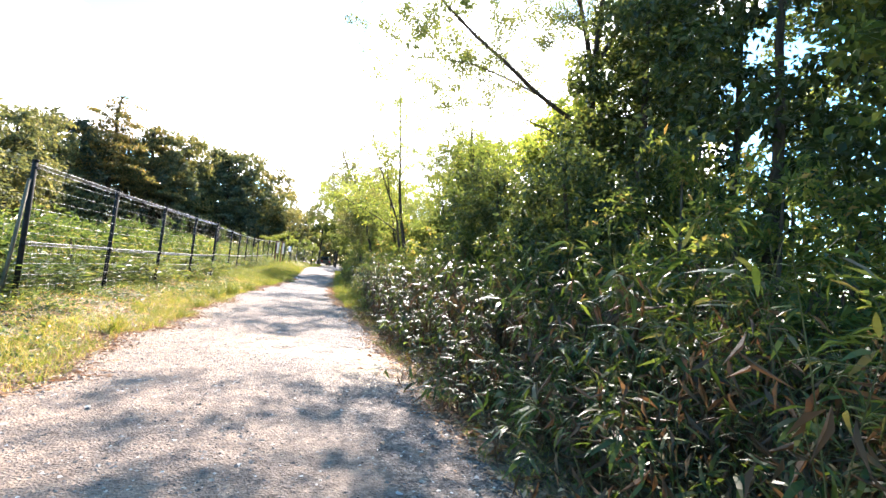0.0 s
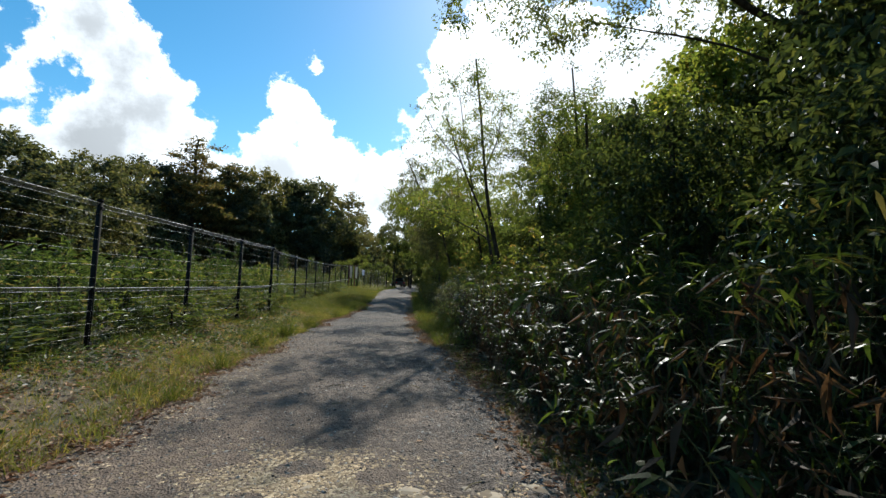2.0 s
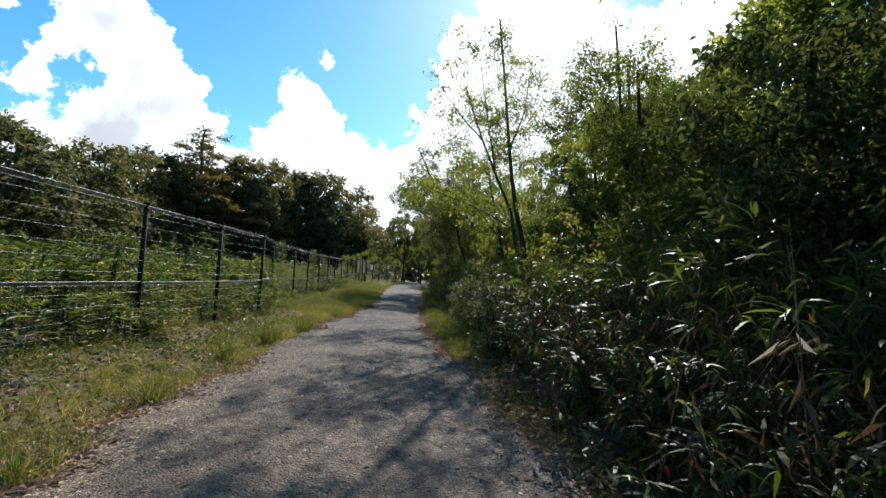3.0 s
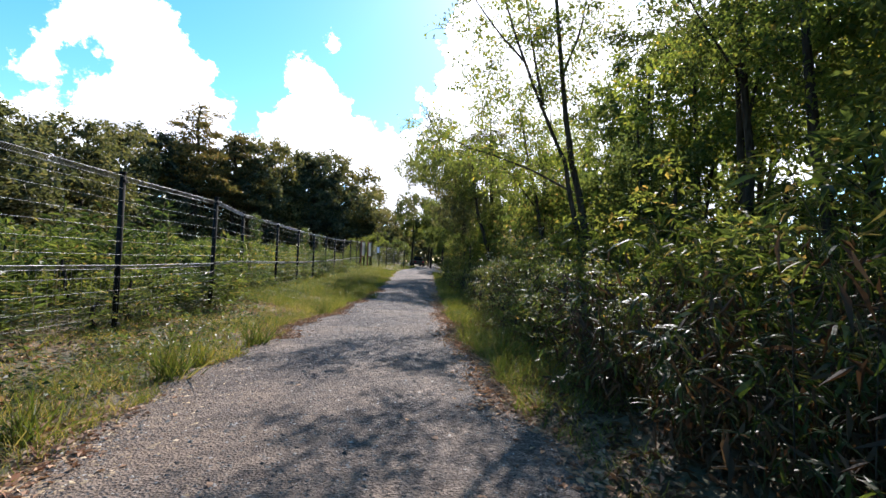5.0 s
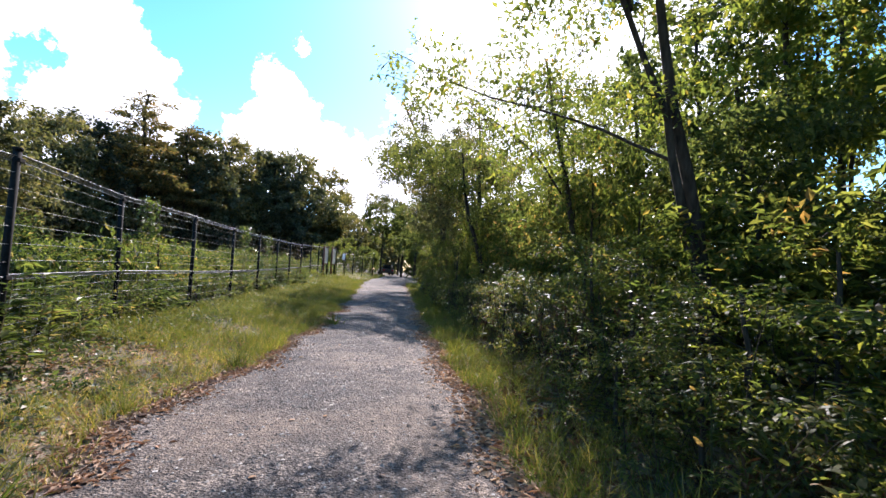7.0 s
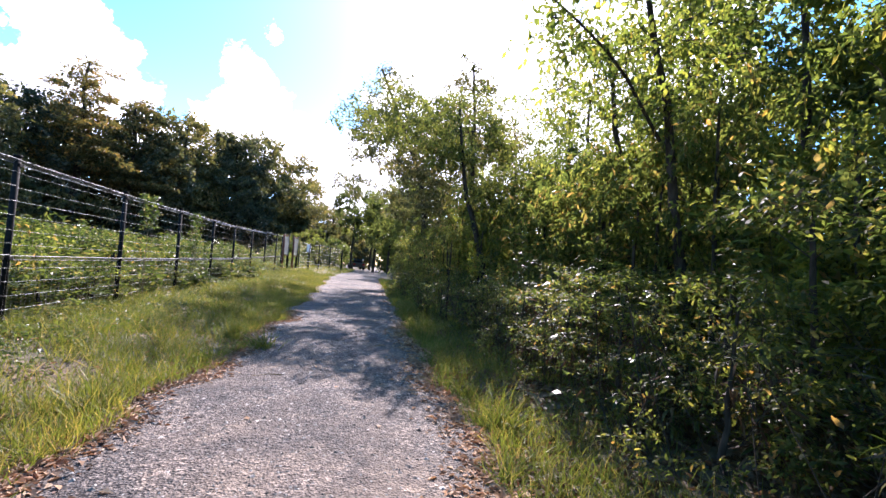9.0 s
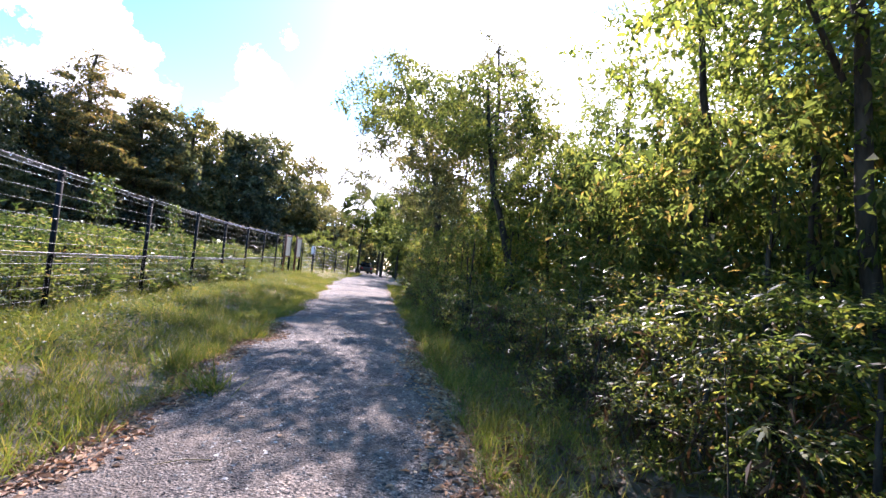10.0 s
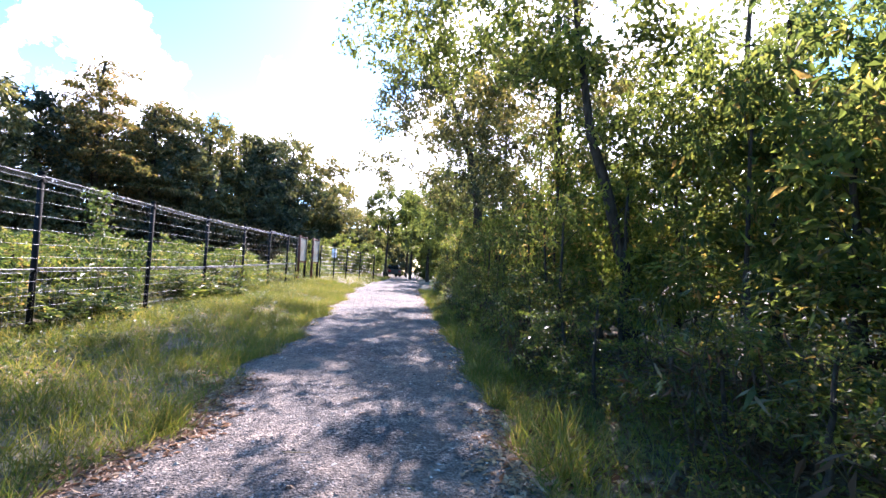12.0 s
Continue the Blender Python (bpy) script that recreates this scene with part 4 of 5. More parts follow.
def box(bm, x0, y0, z0, x1, y1, z1, bevel=0.0):
    res = bmesh.ops.create_cube(bm, size=1, matrix=Matrix.Translation(((x0 + x1) / 2, (y0 + y1) / 2, (z0 + z1) / 2)) @ Matrix.Diagonal((abs(x1 - x0), abs(y1 - y0), abs(z1 - z0), 1)))
    if bevel:
        ed = list({e for v in res["verts"] for e in v.link_edges})
        bmesh.ops.bevel(bm, geom=ed, offset=bevel, segments=1, affect="EDGES")


def post_mesh():
    bm = cyl(0.035, (0, 0, -0.1), (0, 0, FENCE_H + 0.03))
    c = cyl(0.042, (0, 0, FENCE_H + 0.03), (0, 0, FENCE_H + 0.06))
    me = bpy.data.meshes.new("t")
    c.to_mesh(me)
    c.free()
    bm.from_mesh(me)
    bpy.data.meshes.remove(me)
    for z in (0.12, 0.82, FENCE_H - 0.06):
        box(bm, 0.02, -0.035, z - 0.02, 0.05, 0.035, z + 0.02, 0.004)
    return to_mesh(bm, "post", M_POST)


def rib_mesh():
    """Folded rib of the mesh: two wires a hand apart with short rungs between, one metre of run, scaled along x."""
    lines = [(np.array([(0, 0, 0.0), (1, 0, 0.0)]), np.full(2, 0.0042)), (np.array([(0, 0.05, -0.05), (1, 0.05, -0.05)]), np.full(2, 0.0042))]
    for s in np.linspace(0.005, 0.995, 84):
        lines.append((np.array([(s, 0, 0), (s, 0.05, -0.05), ]), np.full(2, 0.0028)))
    return tubes("rib", lines, M_WIRE, 4)


def make_fence():
    fence = tagged(new("fence"), "black steel post fence with galvanised welded wire panels", "fence")
    fence.matrix_world = Matrix.Translation((*POSTS[0], float(ground_z(*POSTS[0]))))
    inv = fence.matrix_world.inverted()
    pm, rib = post_mesh(), rib_mesh()
    wire = tubes("wire", [(np.array([(0, 0, 0), (1, 0, 0)]), np.full(2, 0.0018))], M_WIRE, 5)
    vert = tubes("upright_wires", [(np.array([(s, 0.004, 0.02), (s, 0.004, 0.85)]), np.full(2, 0.0006)) for s in np.linspace(0.01, 0.99, 34)], M_WIRE, 3)
    r = np.random.default_rng(3)

    def add(name, me, parent, m, pinv):
        ob = new(name, me)
        ob.parent = parent
        ob.matrix_basis = pinv @ m
        return ob

    for k, (x, y) in enumerate(POSTS):
        z = float(ground_z(x, y)) - 0.02
        add("post", pm, fence, pose(x, y, z, r.uniform(-0.7, 0.7), r.uniform(-0.7, 0.7), 0), inv)
        if k + 1 == len(POSTS):
            break
        x2, y2 = POSTS[k + 1]
        z2 = float(ground_z(x2, y2)) - 0.02
        d = Vector((x2 - x, y2 - y, z2 - z))
        ax = d.normalized()
        up = Vector((0, 0, 1))
        ay = up.cross(ax).normalized()
        base = Matrix((ax, ay, up)).transposed().to_4x4()
        base.translation = (x + 0.035, y, z)
        full = base @ Matrix.Diagonal((d.length, 1, 1, 1))
        tagged(add("mesh_infill", vert, fence, full, inv), kind="stuff")
        for h in np.concatenate([np.linspace(0.06, 0.7, 5), np.linspace(0.98, FENCE_H - 0.15, 6)]):
            add("wire", wire, fence, full @ Matrix.Translation((0, 0, h + r.normal() * 0.004)), inv)
        for h in (0.85, FENCE_H):
            add("rib", rib, fence, full @ Matrix.Translation((0, 0, h)), inv)
    # strut at the end post
    x, y = POSTS[0]
    z = float(ground_z(x, y))
    part("strut", cyl(0.024, inv @ Vector((x - 0.02, y - 0.3, z - 0.05)), inv @ Vector((x - 0.02, y - 0.04, z + 1.72)), 10), M_BRACE, fence, "weathered pale strut")


make_fence()


# ---- growth behind the fence ----
def weed(seed, height, kind):
    r = np.random.default_rng(seed)
    if kind == 0:
        thing = tagged(new("tall_weed"), "tall bright-green weeds with narrow leaves behind the fence", "weed", "weeds behind the fence")
        lines, P, D = [], [], []
        for _ in range(14):
            a = np.array([*r.normal(scale=0.3, size=2), 0])
            h = height * r.uniform(0.6, 1.1)
            q = bend(a, a + (*r.normal(scale=0.12, size=2), h), 0, 4)
            lines.append((q, np.linspace(0.006, 0.003, 4)))
            m = 46
            s = r.uniform(0.1, 1.0, (m, 1))
            P.append(q[0] + (q[-1] - q[0]) * s)
            D.append(np.concatenate([r.normal(size=(m, 2)), r.uniform(0.1, 0.9, (m, 1))], 1))
        P, D = np.concatenate(P), np.concatenate(D)
        L = r.uniform(0.1, 0.22, len(P))
        tagged(part("stalk", tubes("stalk", lines, M_STEM, 3), M_STEM, thing), kind="stuff")
        part("foliage", leaves("foliage", T_OVAL, P, D, sphere_dirs(len(P), r) * 0.4 + (0, 0, 1), L, L * 0.24, M_WEED), M_WEED, thing)
        return thing
    return shrub(seed, height, 0.85, M_WEED, 880, 0.135 if kind == 1 else 0.1, "sprawling bright-green vine mound behind the fence", "vine mounds behind the fence", "vine_mound")


def field():
    r = np.random.default_rng(21)
    tall = [weed(200 + k, 1.5, 0) for k in range(4)]
    vine = [weed(210 + k, 1.15, 1 + k % 2) for k in range(4)]
    bush = [shrub(220 + k, 1.25, 0.85, M_SHRUB, 900, 0.08, "dull-green scrubby bush behind the fence", "bushes behind the fence", "scrub_bush") for k in range(2)]
    for y in np.arange(3.0, 66.0, 0.9):
        for row in range(5 if y < 46 else 2):
            x = float(np.interp(y, [p[1] for p in POSTS], [p[0] for p in POSTS])) - 0.45 - row * 0.95 - (0.0 if row < 4 else 0.8 * (row - 3)) + r.uniform(-0.3, 0.3)
            g = r.uniform(0.45, 1.25) * (0.55 if row == 0 else 0.92) * (1.2 if 14 < y < 25 and row in (1, 2) else 0.95) * (0.5 if y < 8 else 1.0)
            tallish = r.random() < (0.62 if y < 22 else 0.35)
            plant(tall[int(r.integers(4))] if tallish else bush[int(r.integers(2))] if r.random() < 0.3 else vine[int(r.integers(4))], x, y + r.uniform(-0.4, 0.4), r.uniform(0, 360), (1.1, 1.1, g))
    # scrub at the foot of the wood
    scrub = [shrub(230 + k, 2.6, 1.5, M_FAR, 650, 0.29, "dark scrub at the foot of the far wood", "scrub below the far wood", "woodland_scrub") for k in range(3)]
    for b, d in [(b, float(np.interp(b, [-66, -50, -39, -31, -23, -12, -5, 1.4], [24, 30, 38, 46, 62, 74, 78, 80]))) for b in np.arange(-66, 2.2, 1.7)] + [(b, 86.0) for b in np.arange(6.2, 20, 1.6)]:
        for k in range(2):
            f = r.uniform(1.5, 2.1)
            dd = d + 9 + 4 * k + r.uniform(-1.5, 1.5)
            plant(scrub[int(r.integers(3))], dd * math.sin(radians(b + 0.4 * k)), 4.9 + dd * math.cos(radians(b + 0.4 * k)), r.uniform(0, 360), (f, f, r.uniform(1.5, 2.2)))
    clear(scrub)
    # lower growth further out
    for y in np.arange(2.0, 60.0, 3.2):
        for x in np.arange(-11.5, -20, -3.2):
            plant(vine[int(r.integers(4))], x + r.uniform(-0.8, 0.8), y + r.uniform(-0.8, 0.8), r.uniform(0, 360), (2.2, 2.2, r.uniform(0.8, 1.5)))
    clear(tall + vine + bush)


field()


# ---- verge grass, fallen leaves, loose stones ----
def grass(name, label, n, xf, y0, y1, length, seed, mat=M_GRASS, tuft=6):
    r = np.random.default_rng(seed)
    k = n // tuft
    y = r.uniform(y0, y1, k)
    x = xf(y, r.uniform(0, 1, k))
    keep = np.sin(1.7 * x + 2.3 * y) * np.sin(0.9 * y - 1.3 * x) + r.uniform(-0.6, 1.4, k) > -0.2
    x, y = x[keep], y[keep]
    x, y = np.repeat(x, tuft) + r.normal(scale=0.03, size=len(x) * tuft), np.repeat(y, tuft) + r.normal(scale=0.03, size=len(y) * tuft)
    P = np.stack([x, y, ground_z(x, y) - 0.01], -1)
    m = len(P)
    D = np.concatenate([r.normal(scale=0.55, size=(m, 2)), np.ones((m, 1))], 1)
    L = length * r.uniform(0.45, 1.25, m)
    N = np.concatenate([r.normal(size=(m, 2)), np.full((m, 1), 0.4)], 1)
    ob = new(name, leaves(name, T_BLADE, P, D, N, L, 0.003 + 0.014 * L, mat))
    tagged(ob, label, "grass", kind="stuff")


def edges():
    fence_x = lambda y: np.interp(y, [p[1] for p in POSTS], [p[0] for p in POSTS])
    grass("verge_grass", "dry yellow-green grass fringe along the lane's edge", 26000, lambda y, u: left_edge(y) + 0.1 - 0.95 * u ** 1.2, 2.0, 21.0, 0.15, 1, M_STRAW, 9)
    grass("verge_grass", "short sparse grass on the dry verge", 46000, lambda y, u: left_edge(y) - 0.3 - u * (left_edge(y) - 0.1 - fence_x(y)), 2.0, 21.0, 0.1, 7, M_STRAW)
    grass("verge_grass", "taller soft green verge grass by the lane", 120000, lambda y, u: left_edge(y) + 0.12 - (u ** 1.2) * (left_edge(y) + 0.3 - fence_x(y)), 19.5, 46.0, 0.21, 2)
    grass("verge_grass", "bright grass tufts along the thicket's foot", 66000, lambda y, u: right_edge(y) - 0.05 + 1.3 * u ** 1.5, 13.0, 44.0, 0.21, 3)
    grass("verge_grass", "sparse dry grass along the thicket's foot", 5000, lambda y, u: right_edge(y) - 0.02 + 0.5 * u, 1.0, 13.0, 0.13, 4)
    grass("field_grass", "low green growth under the fence", 18000, lambda y, u: fence_x(y) + 0.2 - 1.3 * u, 2.0, 46.0, 0.22, 5, M_WEED)
    grass("field_grass", "rank green growth in the field behind the fence", 12000, lambda y, u: -4.6 - 7 * u, 0.0, 50.0, 0.4, 6, M_WEED)
    grass("field_grass", "rough green grass beyond the gate", 24000, lambda y, u: left_edge(y) - 7.5 * u ** 1.4, 44.0, 74.0, 0.3, 8, M_GRASS)
    q = np.random.default_rng(31)
    n = 42000
    y = q.uniform(2, 45, n)
    c = np.floor(y * 1.7 + 3 * np.sin(y * 7.3))
    x = fence_x(y) + 0.6 + 0.45 * np.sin(c * 12.9) + q.normal(scale=0.36, size=n)
    keep = np.sin(c * 78.2) > -0.35
    keep &= x < left_edge(y) - 0.15
    x, y = x[keep], y[keep]
    m = len(x)
    P = np.stack([x, y, ground_z(x, y) + 0.12 * q.random(m) ** 1.5], -1)
    D = np.concatenate([q.normal(size=(m, 2)), q.uniform(-0.1, 0.6, (m, 1))], 1)
    L = q.uniform(0.03, 0.075, m)
    tagged(new("verge_weeds", leaves("verge_weeds", T_OVAL, P, D, q.normal(scale=0.4, size=(m, 3)) + (0, 0, 1), L, L * 0.6, M_WEED)), "low bright broad-leaved weeds at the fence's foot", "weeds", kind="stuff")
    r = np.random.default_rng(9)

    def litter(n, xf, y0, y1, size, seed):
        q = np.random.default_rng(seed)
        y = q.uniform(y0, y1, n)
        x = xf(y, q)
        on = (x > left_edge(y)) & (x < right_edge(y))
        z = np.where(on, road_z(x, y), ground_z(x, y) + 0.015) + 0.004
        P = np.stack([x, y, z], -1)
        D = np.concatenate([q.normal(size=(n, 2)), q.normal(scale=0.15, size=(n, 1)) + 0.08], 1)
        L = size * q.uniform(0.5, 1.3, n)
        ob = new("leaf_litter", leaves("leaf_litter", T_OVAL, P, D, np.concatenate([q.normal(scale=0.3, size=(n, 2)), np.ones((n, 1))], 1), L, L * 0.5, M_LITTER))
        tagged(ob, "curled brown fallen leaves along the lane's edge", "fallen leaves", kind="stuff")

    litter(2600, lambda y, q: left_edge(y) + q.normal(scale=0.14, size=len(y)) - 0.02, 1, 44, 0.065, 1)
    litter(9000, lambda y, q: left_edge(y) + q.normal(scale=0.12, size=len(y)) + 0.1, 16, 28, 0.06, 5)
    litter(9000, lambda y, q: right_edge(y) + q.normal(scale=0.14, size=len(y)) - 0.1, 13, 27, 0.06, 6)
    litter(7000, lambda y, q: left_edge(y) + q.normal(scale=0.16, size=len(y)) - 0.02, 1, 13, 0.055, 8)
    litter(5000, lambda y, q: right_edge(y) + q.normal(scale=0.16, size=len(y)) + 0.1, 1, 13, 0.055, 9)
    litter(2600, lambda y, q: right_edge(y) + q.normal(scale=0.18, size=len(y)) - 0.02, 5, 44, 0.07, 2)
    litter(5000, lambda y, q: left_edge(y) - q.uniform(0.2, 1.9, size=len(y)), 1, 21, 0.07, 7)
    litter(4500, lambda y, q: left_edge(y) - q.uniform(0.2, 2.3, size=len(y)), 1, 44, 0.07, 3)
    q = np.random.default_rng(61)
    n = 26000
    y = q.uniform(0.5, 40, n)
    x = right_edge(y) + 0.1 + 2.4 * q.random(n) ** 1.1
    P = np.stack([x, y, ground_z(x, y) + 0.01 + 0.05 * q.random(n) ** 2], -1)
    L = q.uniform(0.05, 0.13, n)
    tagged(new("thicket_litter", leaves("thicket_litter", T_OVAL, P, np.concatenate([q.normal(size=(n, 2)), q.normal(scale=0.2, size=(n, 1))], 1), np.concatenate([q.normal(scale=0.4, size=(n, 2)), np.ones((n, 1))], 1), L, L * 0.45, M_DRY)), "dark brown leaf litter under the thicket", "fallen leaves", kind="stuff")
    # single leaves on the asphalt
    protos = [leaves("fallen_leaf", T_LEAF, np.zeros((1, 3)), np.array([[1.0, 0, 0.1]]), np.array([[0, 0.15 * k, 1.0]]), 0.055, 0.034, M_LITTER) for k in range(3)]
    for k in range(90):
        y = r.uniform(3, 34)
        u = r.uniform(0.04, 0.96)
        x = float(left_edge(y) + u * (right_edge(y) - left_edge(y)))
        ob = new("fallen_leaf", protos[k % 3])
        ob.matrix_basis = pose(x, y, float(road_z(x, y)) + 0.006, r.uniform(-8, 8), 0, r.uniform(0, 360))
        tagged(ob, "single dry brown leaf lying on the asphalt", "leaf", "fallen leaves on the lane")
    def stones(name, label, x, y, s, mat, flat=1.0):
        n = len(x)
        a = r.uniform(0, 6.28, n)[:, None] + np.array([0, 1.57, 3.14, 4.71])[None] + r.normal(scale=0.3, size=(n, 4))
        rad = s[:, None] * r.uniform(0.7, 1.3, (n, 4))
        V = np.zeros((n, 5, 3))
        V[:, :4, 0], V[:, :4, 1] = rad * np.cos(a), rad * np.sin(a)
        V[:, 4] = np.stack([r.normal(size=n) * 0.3 * s, r.normal(size=n) * 0.3 * s, s * r.uniform(0.25, 0.7, n) * flat], -1)
        V += np.stack([x, y, road_z(x, y) - 0.001], -1)[:, None]
        of = np.array([(0, 1, 4), (1, 2, 4), (2, 3, 4), (3, 0, 4)])
        ob = new(name, mesh_np(name, V.reshape(-1, 3), (of[None] + (np.arange(n) * 5)[:, None, None]).reshape(-1, 3), mat))
        tagged(ob, label, "gravel", kind="stuff")

    n = 46000
    y = 0.5 + 33 * r.random(n) ** 1.1
    u = np.clip(np.where(r.random(n) < 0.6, r.uniform(0, 1, n), r.choice([0.05, 0.45, 0.94], n) + r.normal(scale=0.09, size=n)), 0.0, 1.0)
    x = left_edge(y) + u * (right_edge(y) - left_edge(y))
    stones("loose_stones", "loose crushed stones scattered on the asphalt", x, y, r.uniform(0.004, 0.014, n) * np.where(r.random(n) < 0.06, 1.7, 1), M_STONE)
    n = 11000
    y = 4 + 26 * r.random(n)
    x = left_edge(y) + r.random(n) * (right_edge(y) - left_edge(y))
    keep = np.sin(1.3 * x + 0.9 * y) + np.sin(2.1 * y - 1.7 * x) > -0.7
    stones("coarse_stones", "coarse dark and pale chips lying on the worn asphalt", x[keep], y[keep], r.uniform(0.009, 0.02, int(keep.sum())), M_STONE, 0.6)
    # pale crumbled surfacing where the lane has broken up
    n = 20000
    k = r.integers(0, 4, n)
    cx, cy = np.array([0.15, -0.5, 0.8, -1.8])[k], np.array([6.1, 6.8, 5.6, 9.8])[k]
    wx, wy = np.array([0.6, 0.35, 0.3, 0.3])[k], np.array([0.34, 0.25, 0.4, 2.4])[k]
    x, y = cx + wx * r.normal(size=n), cy + wy * r.normal(size=n)
    keep = (np.sin(7 * x + 3 * y) * np.sin(9 * y - 4 * x) > -0.35) & (x > left_edge(y)) & (x < right_edge(y))
    x, y = x[keep], y[keep]
    stones("crumbled_surfacing", "pale sandy crumbs of broken surfacing on the lane", x, y, r.uniform(0.006, 0.022, len(x)), M_PATCH, 0.4)
    n = 420
    x, y = 0.3 + 0.5 * r.normal(size=n), 6.1 + 0.22 * r.normal(size=n)
    keep = (np.sin(5 * x + 2 * y) * np.sin(7 * y - 3 * x) > -0.3) & (x < right_edge(y) - 0.1)
    x, y = x[keep], y[keep]
    stones("broken_surfacing", "pale flat flakes of broken surfacing on the lane", x, y, r.uniform(0.02, 0.085, len(x)), M_PATCH, 0.14)
    n = 15000
    y = r.uniform(2.0, 15.0, n)
    x = left_edge(y) + np.abs(r.normal(scale=0.32, size=n))
    stones("edge_dirt", "brown dry dirt crumbs along the lane's edge", x, y, r.uniform(0.004, 0.013, n), M_DIRT, 0.4)


edges()


# ---- gate, far fence and parked car at the lane's end ----
def far_end():
    gate = tagged(new("gate"), "red-brown gate posts with narrow cream boards", "gate")
    gx, gy = -3.45, 44.2
    gate.matrix_world = Matrix.Translation((gx, gy, float(ground_z(gx, gy))))
    for dx, dy, mat in ((0, 0, M_RUST), (0.16, 0.75, M_POST), (0.36, 1.5, M_RUST), (0.52, 2.25, M_POST)):
        part("gate_post", cyl(0.055, (dx, dy, -0.1), (dx, dy, 2.08), 12), mat, gate)
    for dx, dy in ((0.04, 0.08), (0.4, 1.58)):
        bm = bmesh.new()
        box(bm, -0.015, 0, 0.95, 0.015, 0.62, 1.95, 0.005)
        bmesh.ops.transform(bm, matrix=pose(dx, dy, 0, 0, 0, -12), verts=bm.verts)
        part("board", bm, M_BOARD, gate, "tall narrow cream board")
        for z in (0.9, 2.0):
            bm = bmesh.new()
            box(bm, -0.022, -0.03, z - 0.025, 0.022, 0.66, z + 0.025, 0.004)
            bmesh.ops.transform(bm, matrix=pose(dx, dy, 0, 0, 0, -12), verts=bm.verts)
            part("rail", bm, M_RUST, gate)
    # mesh fence that runs on towards the lane's bend
    far = tagged(new("far_fence"), "thin grey mesh fence running on past the gate", "fence")
    pts = [(-2.85, 46.9), (-2.4, 49.2), (-1.9, 51.5), (-1.2, 53.6), (-0.33, 55.6)]
    far.matrix_world = Matrix.Translation((*pts[0], float(ground_z(*pts[0]))))
    inv = far.matrix_world.inverted()
    for k, (x, y) in enumerate(pts):
        z = float(ground_z(x, y))
        part("post", cyl(0.05 if k == 4 else 0.03, inv @ Vector((x, y, z - 0.1)), inv @ Vector((x, y, z + 1.8))), M_POST, far)
        if k + 1 < len(pts):
            x2, y2 = pts[k + 1]
            z2 = float(ground_z(x2, y2))
            for h in np.linspace(0.2, 1.75, 9):
                part("wire", tubes("wire", [(np.array([inv @ Vector((x, y, z + h)), inv @ Vector((x2, y2, z2 + h))]), np.full(2, 0.005))], M_WIRE, 4), M_WIRE, far)
    sign = tagged(new("notice_board"), "small white notice board on a thin post", "sign")
    sx, sy = -2.6, 50.9
    sign.matrix_world = Matrix.Translation((sx, sy, float(ground_z(sx, sy))))
    part("post", cyl(0.025, (0, 0, -0.1), (0, 0, 1.75)), M_POST, sign)
    bm = bmesh.new()
    box(bm, -0.13, -0.04, 1.2, 0.13, -0.026, 1.7, 0.004)
    part("board", bm, M_WHITE, sign, "plain white board")
    # dark car standing at the end of the lane
    car = tagged(new("car"), "dark parked car at the far end of the lane", "car")
    cx, cy = 1.5, 82.0
    car.matrix_world = pose(cx, cy, float(rise(cy)) + 0.02, 0, 0, 8)
    bm = bmesh.new()
    box(bm, -0.85, -2.1, 0.3, 0.85, 2.1, 0.95, 0.12)
    part("body", bm, M_CAR, car)
    bm = bmesh.new()
    box(bm, -0.72, -1.5, 0.9, 0.72, 0.9, 1.5, 0.2)
    part("cabin", bm, M_GLASS, car)
    for sx in (-1, 1):
        bm = bmesh.new()
        box(bm, sx * 0.62 - 0.14, -2.13, 0.62, sx * 0.62 + 0.14, -2.08, 0.8, 0.02)
        part("tail_lamp", bm, M_LAMP, car)
        for sy in (-1.3, 1.3):
            part("wheel", cyl(0.31, (sx * 0.68, sy, 0.31), (sx * 0.88, sy, 0.31), 18), M_POST, car)


far_end()


